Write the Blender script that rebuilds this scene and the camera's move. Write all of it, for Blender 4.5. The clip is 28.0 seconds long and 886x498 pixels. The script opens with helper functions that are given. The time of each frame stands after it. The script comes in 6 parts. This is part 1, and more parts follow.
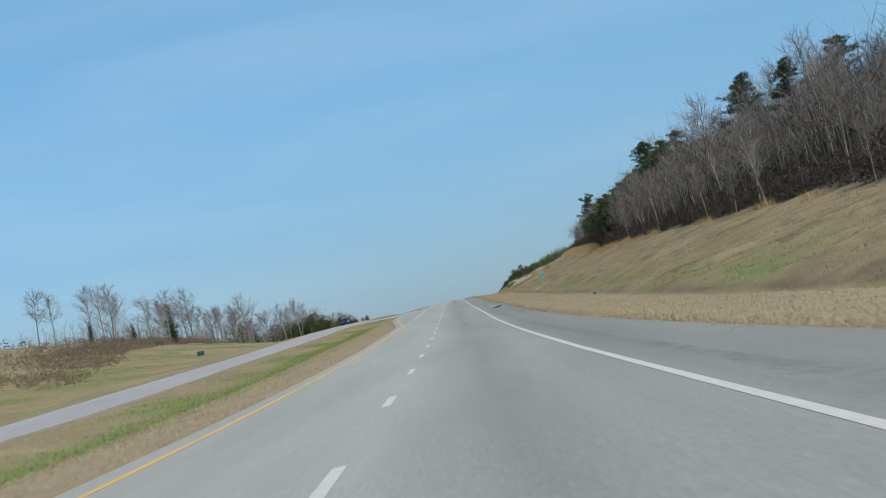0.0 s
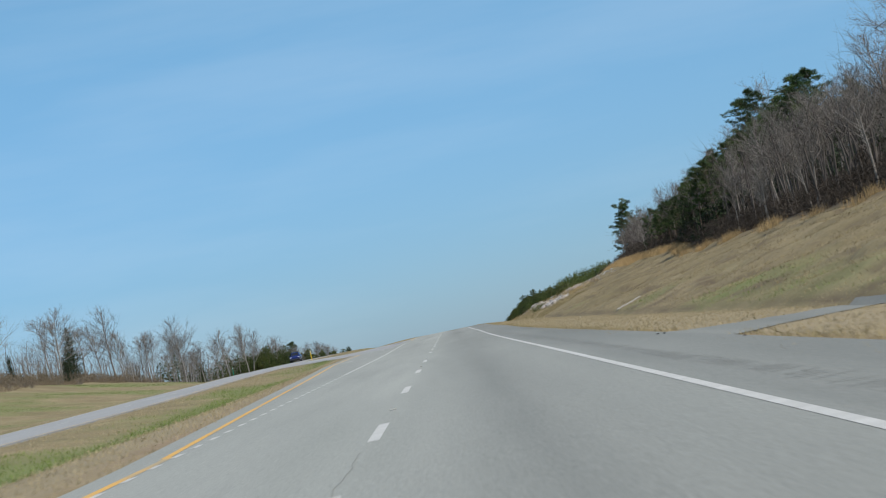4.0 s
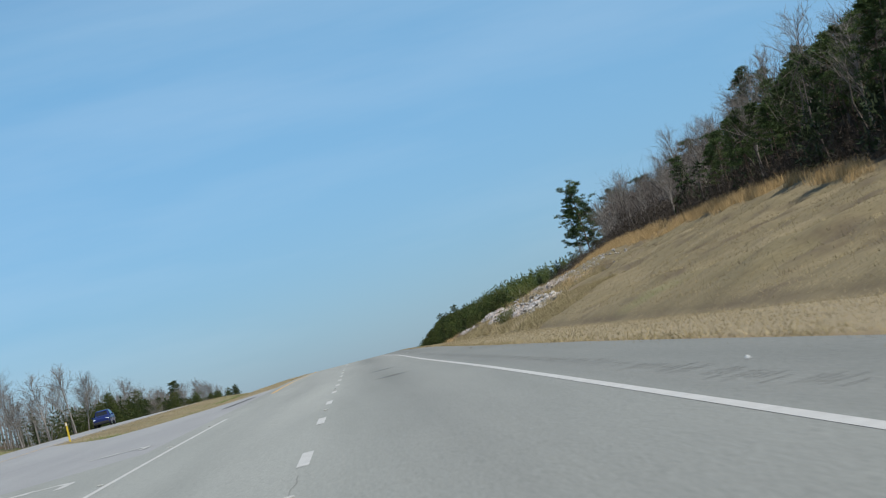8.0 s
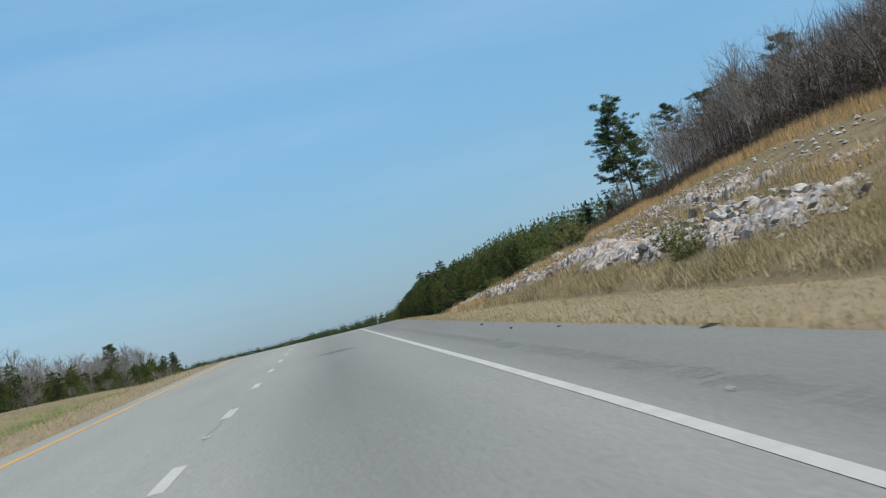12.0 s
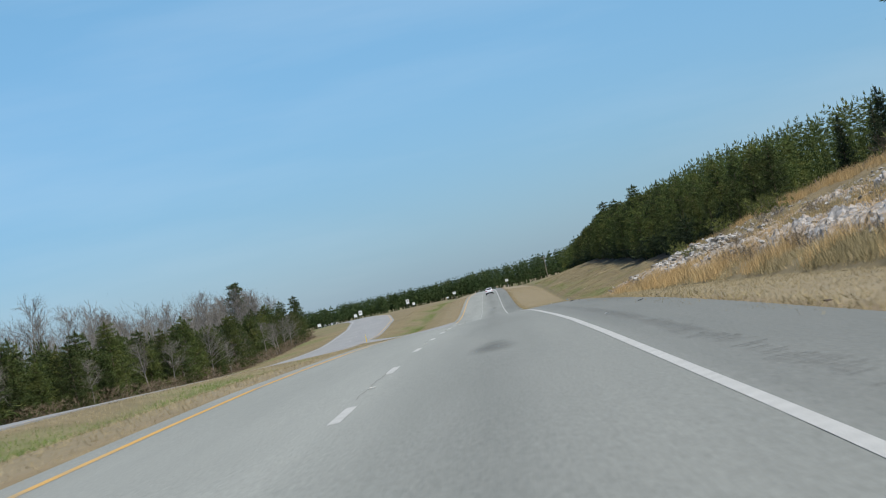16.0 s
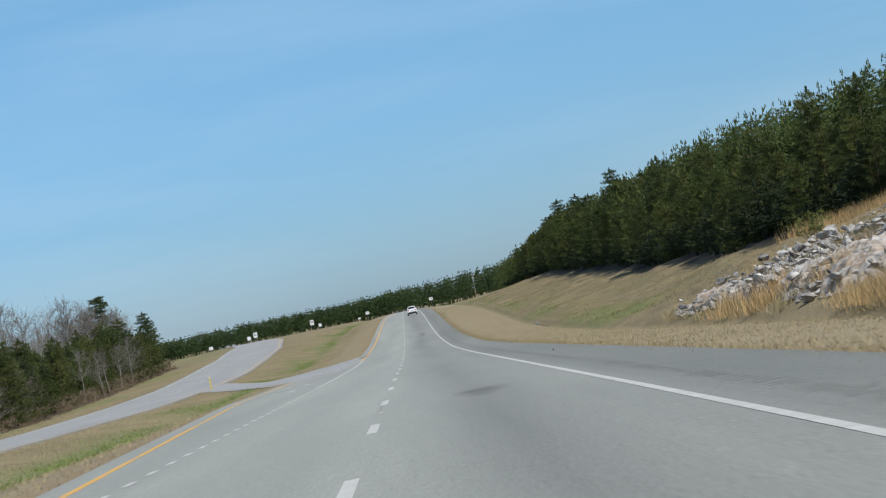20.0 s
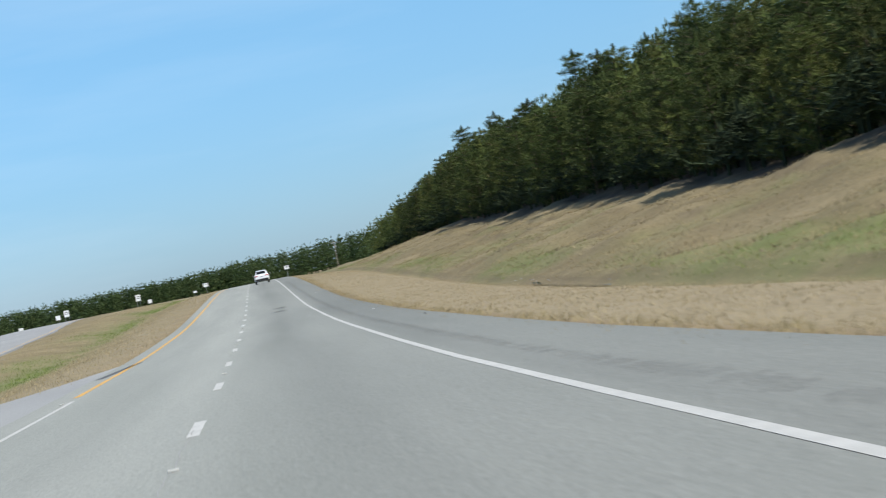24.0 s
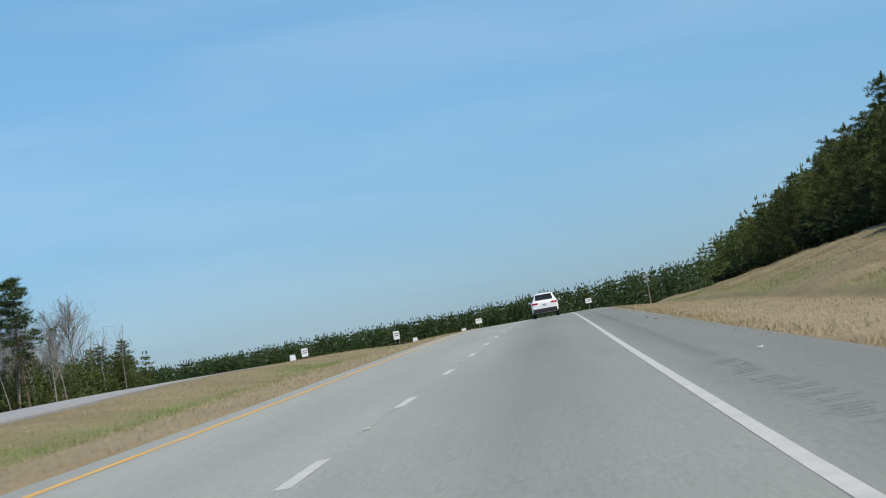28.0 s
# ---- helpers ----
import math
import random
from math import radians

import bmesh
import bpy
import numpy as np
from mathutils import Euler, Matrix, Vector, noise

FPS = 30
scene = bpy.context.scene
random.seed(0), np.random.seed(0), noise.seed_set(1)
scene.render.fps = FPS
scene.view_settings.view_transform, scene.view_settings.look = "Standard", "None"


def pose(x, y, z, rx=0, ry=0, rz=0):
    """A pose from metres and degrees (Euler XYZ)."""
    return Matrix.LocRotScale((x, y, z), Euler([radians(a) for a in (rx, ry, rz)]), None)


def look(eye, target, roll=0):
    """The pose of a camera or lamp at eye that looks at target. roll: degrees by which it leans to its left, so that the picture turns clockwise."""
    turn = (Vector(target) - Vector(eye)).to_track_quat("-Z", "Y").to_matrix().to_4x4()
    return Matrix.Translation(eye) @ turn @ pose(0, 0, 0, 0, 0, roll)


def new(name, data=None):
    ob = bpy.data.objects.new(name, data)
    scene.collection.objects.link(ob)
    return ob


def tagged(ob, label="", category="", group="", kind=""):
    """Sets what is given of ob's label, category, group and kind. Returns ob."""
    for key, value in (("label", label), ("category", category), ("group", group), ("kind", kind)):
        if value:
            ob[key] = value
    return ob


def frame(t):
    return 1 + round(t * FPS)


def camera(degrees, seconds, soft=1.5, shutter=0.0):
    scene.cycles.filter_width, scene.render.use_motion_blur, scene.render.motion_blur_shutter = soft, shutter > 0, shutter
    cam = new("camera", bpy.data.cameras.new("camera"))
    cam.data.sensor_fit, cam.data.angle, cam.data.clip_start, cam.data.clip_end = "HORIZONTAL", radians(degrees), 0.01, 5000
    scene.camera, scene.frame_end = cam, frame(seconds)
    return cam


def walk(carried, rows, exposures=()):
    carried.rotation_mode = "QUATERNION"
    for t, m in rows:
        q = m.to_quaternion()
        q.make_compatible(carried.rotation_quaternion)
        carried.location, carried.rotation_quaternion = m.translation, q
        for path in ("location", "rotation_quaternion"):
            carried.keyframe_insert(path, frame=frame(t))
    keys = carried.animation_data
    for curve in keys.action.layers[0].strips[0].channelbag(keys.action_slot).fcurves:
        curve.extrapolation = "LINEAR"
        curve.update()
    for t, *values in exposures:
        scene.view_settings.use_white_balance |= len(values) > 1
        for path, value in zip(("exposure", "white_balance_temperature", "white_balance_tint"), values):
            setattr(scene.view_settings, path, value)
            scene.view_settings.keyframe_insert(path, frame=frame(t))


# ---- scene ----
# ---- the camera and its way ----
cam = camera(25.2, 28.0, soft=1.1, shutter=0.25)
WAY = (
    (0.0, 1.38, -57.00, 1.15, 0.07, 2.09, 12.65),
    (0.5, 1.35, -37.75, 1.19, 0.41, 2.18, 12.82),
    (1.0, 1.28, -18.50, 1.24, 0.76, 2.23, 13.25),
    (1.5, 1.23, 0.75, 1.31, 1.03, 2.35, 12.90),
    (2.0, 1.20, 20.00, 1.48, 1.26, 2.46, 13.11),
    (2.5, 1.20, 39.25, 1.66, 1.45, 2.56, 13.04),
    (3.0, 1.16, 58.50, 1.86, 1.56, 2.69, 12.86),
    (3.5, 1.14, 77.75, 2.12, 1.19, 2.82, 12.51),
    (4.0, 1.14, 97.00, 2.41, 0.28, 2.95, 11.68),
    (4.5, 1.12, 116.25, 2.68, 0.23, 2.80, 12.86),
    (5.0, 1.06, 135.50, 2.94, 0.51, 2.90, 13.22),
    (5.5, 1.00, 154.50, 3.19, 0.79, 3.00, 13.59),
    (6.0, 0.94, 172.20, 3.43, 1.06, 3.09, 13.95),
    (6.5, 0.88, 187.72, 3.64, 1.34, 3.19, 14.31),
    (7.0, 0.81, 202.15, 3.82, 2.05, 3.05, 14.50),
    (7.5, 0.82, 216.58, 4.03, 2.76, 3.08, 15.09),
    (8.0, 0.88, 231.15, 4.27, 3.23, 3.02, 14.46),
    (8.5, 0.92, 245.45, 4.49, 3.57, 2.98, 13.54),
    (9.0, 0.99, 259.89, 4.73, 3.62, 3.04, 13.30),
    (9.5, 1.10, 274.35, 4.98, 3.74, 3.12, 13.71),
    (10.0, 1.18, 288.83, 5.19, 4.00, 3.06, 13.46),
    (10.5, 1.24, 303.32, 5.38, 4.09, 2.70, 13.46),
    (11.0, 1.38, 317.90, 5.61, 4.06, 2.44, 13.40),
    (11.5, 1.49, 332.34, 5.82, 3.90, 1.87, 13.29),
    (12.0, 1.66, 346.88, 6.05, 3.88, 1.80, 13.30),
    (12.5, 1.78, 361.42, 6.29, 3.86, 1.93, 13.02),
    (13.0, 1.95, 376.10, 6.42, 2.51, 2.05, 11.72),
    (15.5, 2.01, 448.79, 7.42, -0.79, 1.13, 12.12),
    (16.0, 2.01, 463.35, 7.48, -1.06, 1.10, 12.49),
    (16.5, 1.87, 477.89, 7.47, -0.94, 0.78, 11.69),
    (17.0, 1.79, 492.25, 7.42, -1.19, 1.41, 9.16),
    (17.5, 1.56, 506.94, 7.38, -1.28, 1.77, 10.12),
    (18.0, 1.40, 521.42, 7.25, 0.03, 2.14, 11.51),
    (18.5, 1.21, 535.89, 7.10, 0.60, 1.72, 12.23),
    (19.0, 1.05, 550.33, 6.88, 0.89, 1.60, 11.09),
    (19.5, 0.95, 564.78, 6.65, 1.14, 1.45, 11.30),
    (20.0, 0.82, 579.21, 6.41, 1.40, 1.23, 11.54),
    (20.5, 0.74, 593.64, 6.10, 2.31, 0.59, 12.92),
    (21.0, 0.69, 608.15, 5.80, 3.19, 0.51, 13.06),
    (21.5, 0.67, 622.49, 5.52, 4.02, 0.42, 13.04),
    (23.5, 1.01, 680.21, 4.34, 6.84, -0.53, 12.70),
    (24.0, 1.03, 694.67, 4.11, 5.47, -0.23, 11.55),
    (24.5, 1.25, 709.16, 3.80, 2.39, 0.80, 10.19),
    (25.0, 1.50, 723.42, 3.61, 2.22, 0.89, 10.43),
    (25.5, 1.62, 738.20, 3.41, 1.50, 1.11, 9.57),
    (26.0, 1.89, 752.74, 3.28, -0.86, 1.78, 9.39),
    (26.5, 1.99, 767.29, 3.19, -1.79, 2.25, 9.33),
    (27.0, 2.16, 781.84, 3.17, -2.41, 2.40, 9.38),
    (27.5, 2.22, 796.39, 3.15, -2.96, 2.52, 9.26),
    (28.0, 2.40, 810.70, 3.14, -2.85, 2.56, 9.80),
)


def aim(x, y, z, yaw, tilt, lean):
    """The pose at (x, y, z), turned right by yaw, tilted up, with the picture leaning by lean degrees."""
    a, b = radians(yaw), radians(tilt)
    way = Vector((math.sin(a) * math.cos(b), math.cos(a) * math.cos(b), math.sin(b)))
    return look((x, y, z), Vector((x, y, z)) + way * 100, -lean)


walk(cam, [(r[0], aim(*r[1:])) for r in WAY], ((0.0, 0.0), (20.0, 0.03), (21.5, 0.1), (23.7, 0.3), (25.0, 0.3), (26.0, 0.14), (27.0, 0.08), (28.0, 0.02)))

# ---- sky, sun ----
SUN_UP, SUN_TURN = 54.0, 138.0   # elevation, and bearing from the road's direction towards the right
world = bpy.data.worlds.new("sky")
scene.world = world
world.use_nodes = True
wn, wl = world.node_tree.nodes, world.node_tree.links
wn.clear()
sky = wn.new("ShaderNodeTexSky")
sky.sky_type, sky.sun_disc = "NISHITA", False
sky.sun_elevation, sky.sun_rotation = radians(SUN_UP), radians(SUN_TURN)
sky.altitude, sky.air_density, sky.dust_density, sky.ozone_density = 300, 1.0, 0.35, 3.0
back = wn.new("ShaderNodeBackground")
back.inputs["Strength"].default_value = 0.126
wout = wn.new("ShaderNodeOutputWorld")
# thin cirrus streaks
wco = wn.new("ShaderNodeTexCoord")
wmap = wn.new("ShaderNodeMapping")
wmap.inputs["Scale"].default_value = (1.2, 2.0, 9.0)
wmap.inputs["Rotation"].default_value = (0.0, 0.16, 0.3)
wnoise = wn.new("ShaderNodeTexNoise")
wnoise.inputs["Scale"].default_value = 2.2
wnoise.inputs["Detail"].default_value = 7
wnoise.inputs["Roughness"].default_value = 0.55
wramp = wn.new("ShaderNodeValToRGB")
wramp.color_ramp.elements[0].position, wramp.color_ramp.elements[1].position = 0.42, 0.78
wramp.color_ramp.elements[0].color, wramp.color_ramp.elements[1].color = (0, 0, 0, 1), (0.17, 0.17, 0.17, 1)
wsep = wn.new("ShaderNodeSeparateXYZ")
wgrad = wn.new("ShaderNodeValToRGB")
for i, (p_, c_) in enumerate(((0.0, (0.35, 0.495, 0.775)), (0.06, (0.42, 0.605, 0.82)), (0.20, (0.65, 0.91, 0.96)), (0.5, (0.87, 1.0, 0.985)))):
    if i > 1:
        wgrad.color_ramp.elements.new(p_)
    wgrad.color_ramp.elements[i].position, wgrad.color_ramp.elements[i].color = p_, (*c_, 1)
wtint = wn.new("ShaderNodeMix")
wtint.data_type, wtint.blend_type = "RGBA", "MULTIPLY"
wtint.inputs["Factor"].default_value = 1.0
wmix = wn.new("ShaderNodeMix")
wmix.data_type = "RGBA"
wmix.inputs[7].default_value = (6.2, 6.9, 7.6, 1)
for a, b in ((wco.outputs["Generated"], wmap.inputs["Vector"]), (wco.outputs["Generated"], wsep.inputs[0]), (wsep.outputs["Z"], wgrad.inputs["Fac"]), (wgrad.outputs["Color"], wtint.inputs[7]), (wmap.outputs[0], wnoise.inputs["Vector"]),
             (wnoise.outputs["Fac"], wramp.inputs["Fac"]), (wramp.outputs["Color"], wmix.inputs["Factor"]),
             (sky.outputs[0], wtint.inputs[6]), (wtint.outputs[2], wmix.inputs[6]), (wmix.outputs[2], back.inputs["Color"]),
             (back.outputs[0], wout.inputs["Surface"])):
    wl.new(a, b)
lamp = bpy.data.lights.new("sun", "SUN")
lamp.energy, lamp.angle, lamp.color = 4.5, radians(0.53), (1.0, 0.955, 0.88)
sun = new("sun", lamp)
su, st = radians(SUN_UP), radians(SUN_TURN)
to_sun = Vector((math.sin(st) * math.cos(su), math.cos(st) * math.cos(su), math.sin(su)))
sun.matrix_world = look((0, 0, 200), Vector((0, 0, 200)) - to_sun)


# ---- materials ----
def surface(name, cols, scale=1.0, rough=0.85, bump=0.0, fine=None, spread=0.0, metal=0.0, stops=None, bump_scale=None, stretch=(1, 1, 1), grain=(1, 1, 1)):
    """A material whose colour wanders over cols by noise in world space; fine: (scale, strength) of a second grain; spread: shift from thing to thing."""
    m = bpy.data.materials.new(name)
    m.use_nodes = True
    n, l = m.node_tree.nodes, m.node_tree.links
    p = n["Principled BSDF"]
    p.inputs["Roughness"].default_value, p.inputs["Metallic"].default_value = rough, metal
    p.inputs["Specular IOR Level"].default_value = 0.3
    geo = n.new("ShaderNodeNewGeometry")
    mp = n.new("ShaderNodeMapping")
    mp.inputs["Scale"].default_value = stretch
    l.new(geo.outputs["Position"], mp.inputs["Vector"])
    nz = n.new("ShaderNodeTexNoise")
    nz.inputs["Scale"].default_value, nz.inputs["Detail"].default_value, nz.inputs["Roughness"].default_value = scale, 6, 0.6
    l.new(mp.outputs[0], nz.inputs["Vector"])
    ramp = n.new("ShaderNodeValToRGB")
    e = ramp.color_ramp.elements
    while len(e) < len(cols):
        e.new(0.5)
    for i, c in enumerate(cols):
        e[i].position = stops[i] if stops else 0.3 + 0.4 * i / max(1, len(cols) - 1)
        e[i].color = (*c, 1)
    l.new(nz.outputs["Fac"], ramp.inputs["Fac"])
    colour = ramp.outputs["Color"]
    if fine:
        f = n.new("ShaderNodeTexNoise")
        f.inputs["Scale"].default_value, f.inputs["Detail"].default_value = fine[0], 3
        mg = n.new("ShaderNodeMapping")
        mg.inputs["Scale"].default_value = grain
        l.new(geo.outputs["Position"], mg.inputs["Vector"])
        l.new(mg.outputs[0], f.inputs["Vector"])
        mr = n.new("ShaderNodeMapRange")
        mr.inputs[1].default_value, mr.inputs[2].default_value = 0.3, 0.7
        mr.inputs[3].default_value, mr.inputs[4].default_value = 1 - fine[1], 1 + fine[1]
        l.new(f.outputs["Fac"], mr.inputs[0])
        mu = n.new("ShaderNodeVectorMath")
        mu.operation = "SCALE"
        l.new(colour, mu.inputs[0])
        l.new(mr.outputs[0], mu.inputs["Scale"])
        colour = mu.outputs[0]
    if spread:
        oi = n.new("ShaderNodeObjectInfo")
        gi = n.new("ShaderNodeMath")
        gi.operation = "ADD"
        l.new(oi.outputs["Random"], gi.inputs[0])
        l.new(geo.outputs["Random Per Island"], gi.inputs[1])
        mr2 = n.new("ShaderNodeMapRange")
        mr2.inputs[2].default_value = 2.0
        mr2.inputs[3].default_value, mr2.inputs[4].default_value = 1 - spread, 1 + spread
        l.new(gi.outputs[0], mr2.inputs[0])
        mu2 = n.new("ShaderNodeVectorMath")
        mu2.operation = "SCALE"
        l.new(colour, mu2.inputs[0])
        l.new(mr2.outputs[0], mu2.inputs["Scale"])
        colour = mu2.outputs[0]
    l.new(colour, p.inputs["Base Color"])
    if bump:
        b = n.new("ShaderNodeBump")
        b.inputs["Strength"].default_value, b.inputs["Distance"].default_value = bump, 0.05
        bz = n.new("ShaderNodeTexNoise")
        bz.inputs["Scale"].default_value, bz.inputs["Detail"].default_value = bump_scale or (fine[0] if fine else scale * 8), 4
        l.new(mp.outputs[0], bz.inputs["Vector"])
        l.new(bz.outputs["Fac"], b.inputs["Height"])
        l.new(b.outputs[0], p.inputs["Normal"])
    return m


def lane_wear(m, marks):
    """Darkens a pavement along the wheel tracks and oil strips at the given x, and lays a faint lengthwise grain on it."""
    n, l = m.node_tree.nodes, m.node_tree.links
    p = n["Principled BSDF"]
    src = p.inputs["Base Color"].links[0].from_socket
    geo = n.new("ShaderNodeNewGeometry")
    sep = n.new("ShaderNodeSeparateXYZ")
    l.new(geo.outputs["Position"], sep.inputs[0])
    ramp = n.new("ShaderNodeValToRGB")
    mr = n.new("ShaderNodeMapRange")
    mr.inputs[1].default_value, mr.inputs[2].default_value = -8.0, 8.0
    l.new(sep.outputs["X"], mr.inputs[0])
    l.new(mr.outputs[0], ramp.inputs["Fac"])
    e = ramp.color_ramp.elements
    while len(e) < len(marks):
        e.new(0.5)
    for i, (x, v) in enumerate(marks):
        e[i].position, e[i].color = (x + 8) / 16, (v, v, v, 1)
    mu = n.new("ShaderNodeMix")
    mu.data_type, mu.blend_type = "RGBA", "MULTIPLY"
    drip = n.new("ShaderNodeTexNoise")
    drip.inputs["Scale"].default_value, drip.inputs["Detail"].default_value = 0.35, 4
    run = n.new("ShaderNodeMapping")
    run.inputs["Scale"].default_value = (1.2, 0.045, 1)
    span = n.new("ShaderNodeMapRange")
    span.inputs[1].default_value, span.inputs[2].default_value = 0.32, 0.68
    span.inputs[3].default_value, span.inputs[4].default_value = 0.75, 1.1
    l.new(geo.outputs["Position"], run.inputs["Vector"])
    l.new(run.outputs[0], drip.inputs["Vector"])
    l.new(drip.outputs["Fac"], span.inputs[0])
    l.new(span.outputs[0], mu.inputs["Factor"])
    mu.clamp_factor = False
    l.new(src, mu.inputs[6])
    l.new(ramp.outputs["Color"], mu.inputs[7])
    l.new(mu.outputs[2], p.inputs["Base Color"])
    return m


ASPHALT = lane_wear(surface("weathered asphalt", ((0.235, 0.242, 0.215), (0.265, 0.271, 0.243), (0.295, 0.30, 0.268)), 0.5, 0.8, 0.06, (26, 0.24), stretch=(1, 0.05, 1)),
                    ((-8, 0.94), (-4.0, 0.95), (-3.5, 1.0), (-2.9, 1.02), (-1.8, 0.98), (-0.2, 1.05), (0.7, 0.92), (1.75, 0.72), (2.8, 0.82), (3.6, 0.83), (4.0, 0.67), (6.2, 0.62)))
FAR_ASPHALT = surface("pale asphalt", ((0.25, 0.25, 0.245), (0.30, 0.30, 0.29)), 0.3, 0.8, 0.2, (40, 0.15), stretch=(1, 0.15, 1))
WHITE_LINE = surface("worn white road paint", ((0.40, 0.392, 0.36), (0.51, 0.50, 0.465)), 3, 0.6, 0.1, (60, 0.12))
YELLOW_LINE = surface("worn yellow road paint", ((0.54, 0.30, 0.06), (0.60, 0.34, 0.075), (0.36, 0.28, 0.16)), 0.25, 0.6, 0.1, (60, 0.15))
RUMBLE = surface("grooved asphalt", ((0.178, 0.18, 0.165), (0.2, 0.203, 0.186)), 2, 0.85, 0.2, (50, 0.2))
STAIN = surface("dark rubber stain", ((0.07, 0.07, 0.07), (0.11, 0.11, 0.11)), 2, 0.8, 0, (40, 0.2))
DRY = surface("dry short grass", ((0.29, 0.237, 0.138), (0.335, 0.277, 0.165), (0.26, 0.215, 0.12)), 0.25, 0.95, 0, None, 0.14)
BANK_DRY = surface("dry brownish bank grass", ((0.22, 0.176, 0.094), (0.265, 0.215, 0.118), (0.19, 0.155, 0.08)), 0.25, 0.95, 0, None, 0.2)
TAN = surface("pale dead grass blades", ((0.34, 0.28, 0.168), (0.39, 0.325, 0.20)), 0.3, 0.95, 0, None, 0.16)
GREEN_GRASS = surface("fresh green grass", ((0.115, 0.16, 0.035), (0.165, 0.205, 0.055)), 0.4, 0.9, 0, None, 0.3)
GOLD = surface("golden broomsedge", ((0.38, 0.245, 0.10), (0.44, 0.305, 0.145), (0.33, 0.24, 0.12)), 0.3, 0.9, 0, None, 0.3)
BRUSH = surface("grey-brown dry brush", ((0.155, 0.118, 0.078), (0.215, 0.168, 0.112)), 0.3, 0.95, 0, None, 0.35)
# brush brown taken down so that the wood's shade is in the colour
SHADE_BROWN = surface("brown undergrowth with shade in its colour", ((0.04, 0.032, 0.025), (0.075, 0.06, 0.047)), 0.4, 0.95, 0, None, 0.35)
WEED = surface("tan and olive weeds", ((0.38, 0.30, 0.175), (0.29, 0.24, 0.125), (0.44, 0.355, 0.225)), 0.25, 0.95, 0, None, 0.3)
GREEN_BRUSH = surface("olive shrub leaves", ((0.10, 0.12, 0.03), (0.16, 0.17, 0.05)), 0.3, 0.9, 0, None, 0.35)
PINE = surface("pine needles", ((0.030, 0.054, 0.016), (0.046, 0.076, 0.021), (0.075, 0.098, 0.03)), 0.25, 0.75, 0, None, 0.45)
YOUNG_PINE = surface("young pine needles", ((0.032, 0.050, 0.012), (0.056, 0.078, 0.017), (0.112, 0.118, 0.027)), 0.2, 0.75, 0, None, 0.5)
CEDAR = surface("dark cedar foliage", ((0.016, 0.027, 0.011), (0.030, 0.045, 0.016)), 0.3, 0.8, 0, None, 0.4)
PINE_BARK = surface("pine bark", ((0.10, 0.072, 0.05), (0.17, 0.125, 0.09)), 3, 0.95, 0.5, (20, 0.2), 0.2)
# darker copy of the grey bark, holding the shade inside the wood
SHADED_STEM = surface("grey-brown stems with shade in the colour", ((0.07, 0.059, 0.05), (0.13, 0.112, 0.098)), 0.6, 0.95, 0, None, 0.3)
GREY_BARK = surface("pale grey bark", ((0.18, 0.16, 0.14), (0.27, 0.245, 0.215), (0.12, 0.105, 0.09)), 1.2, 0.95, 0.3, (14, 0.2), 0.25)
TWIG = surface("bare twigs", ((0.145, 0.13, 0.112), (0.24, 0.218, 0.19)), 0.6, 0.95, 0, None, 0.3)
ROCK = surface("broken grey and rusty rock", ((0.13, 0.123, 0.115), (0.29, 0.275, 0.255), (0.42, 0.405, 0.38), (0.33, 0.275, 0.225)), 0.8, 0.95, 1.0, (4.5, 0.4), 0.25, stops=(0.32, 0.46, 0.58, 0.72))
BEDROCK = surface("broken pale bedrock with rusty soil seams", ((0.10, 0.085, 0.07), (0.27, 0.215, 0.165), (0.36, 0.325, 0.29), (0.27, 0.265, 0.26), (0.43, 0.385, 0.345)), 0.55, 0.95, 1.0, (3.2, 0.45), 0.18, stops=(0.28, 0.40, 0.5, 0.6, 0.72), bump_scale=3.0)
CONCRETE = surface("weathered concrete", ((0.25, 0.24, 0.21), (0.34, 0.325, 0.29)), 1.5, 0.9, 0.3, (25, 0.15))
DARK = surface("painted pipe shade", ((0.012, 0.012, 0.012), (0.02, 0.02, 0.02)), 2, 0.95)
STEEL = surface("galvanised steel", ((0.34, 0.34, 0.33), (0.44, 0.44, 0.43)), 4, 0.5, 0, (30, 0.1), metal=0.6)
TAN_POST = surface("weathered sign post", ((0.30, 0.25, 0.17), (0.38, 0.32, 0.23)), 4, 0.8, 0, (30, 0.1))
SIGN_GREEN = surface("green sign sheeting", ((0.012, 0.20, 0.13), (0.015, 0.24, 0.155)), 2, 0.45, 0, (20, 0.05))
SIGN_DARK = surface("dark green sign sheeting", ((0.012, 0.07, 0.05), (0.018, 0.09, 0.06)), 2, 0.5, 0, (20, 0.05))
SIGN_WHITE = surface("white sign sheeting", ((0.70, 0.70, 0.69), (0.78, 0.78, 0.77)), 2, 0.45, 0, (20, 0.04))
SIGN_YELLOW = surface("yellow marker sheeting", ((0.65, 0.45, 0.03), (0.72, 0.52, 0.05)), 2, 0.5, 0, (20, 0.04))
WOOD_POLE = surface("grey pole timber", ((0.20, 0.17, 0.13), (0.28, 0.24, 0.19)), 2, 0.9, 0.2, (20, 0.15))
RUBBER = surface("black rubber", ((0.018, 0.018, 0.018), (0.03, 0.03, 0.03)), 6, 0.8, 0.3, (30, 0.2))
WHITE_PAINT = surface("white car paint", ((0.74, 0.74, 0.75), (0.78, 0.78, 0.79)), 1, 0.22, 0, (3, 0.02))
BLUE_PAINT = surface("dark blue car paint", ((0.012, 0.02, 0.09), (0.016, 0.025, 0.11)), 1, 0.2, 0, (3, 0.03))
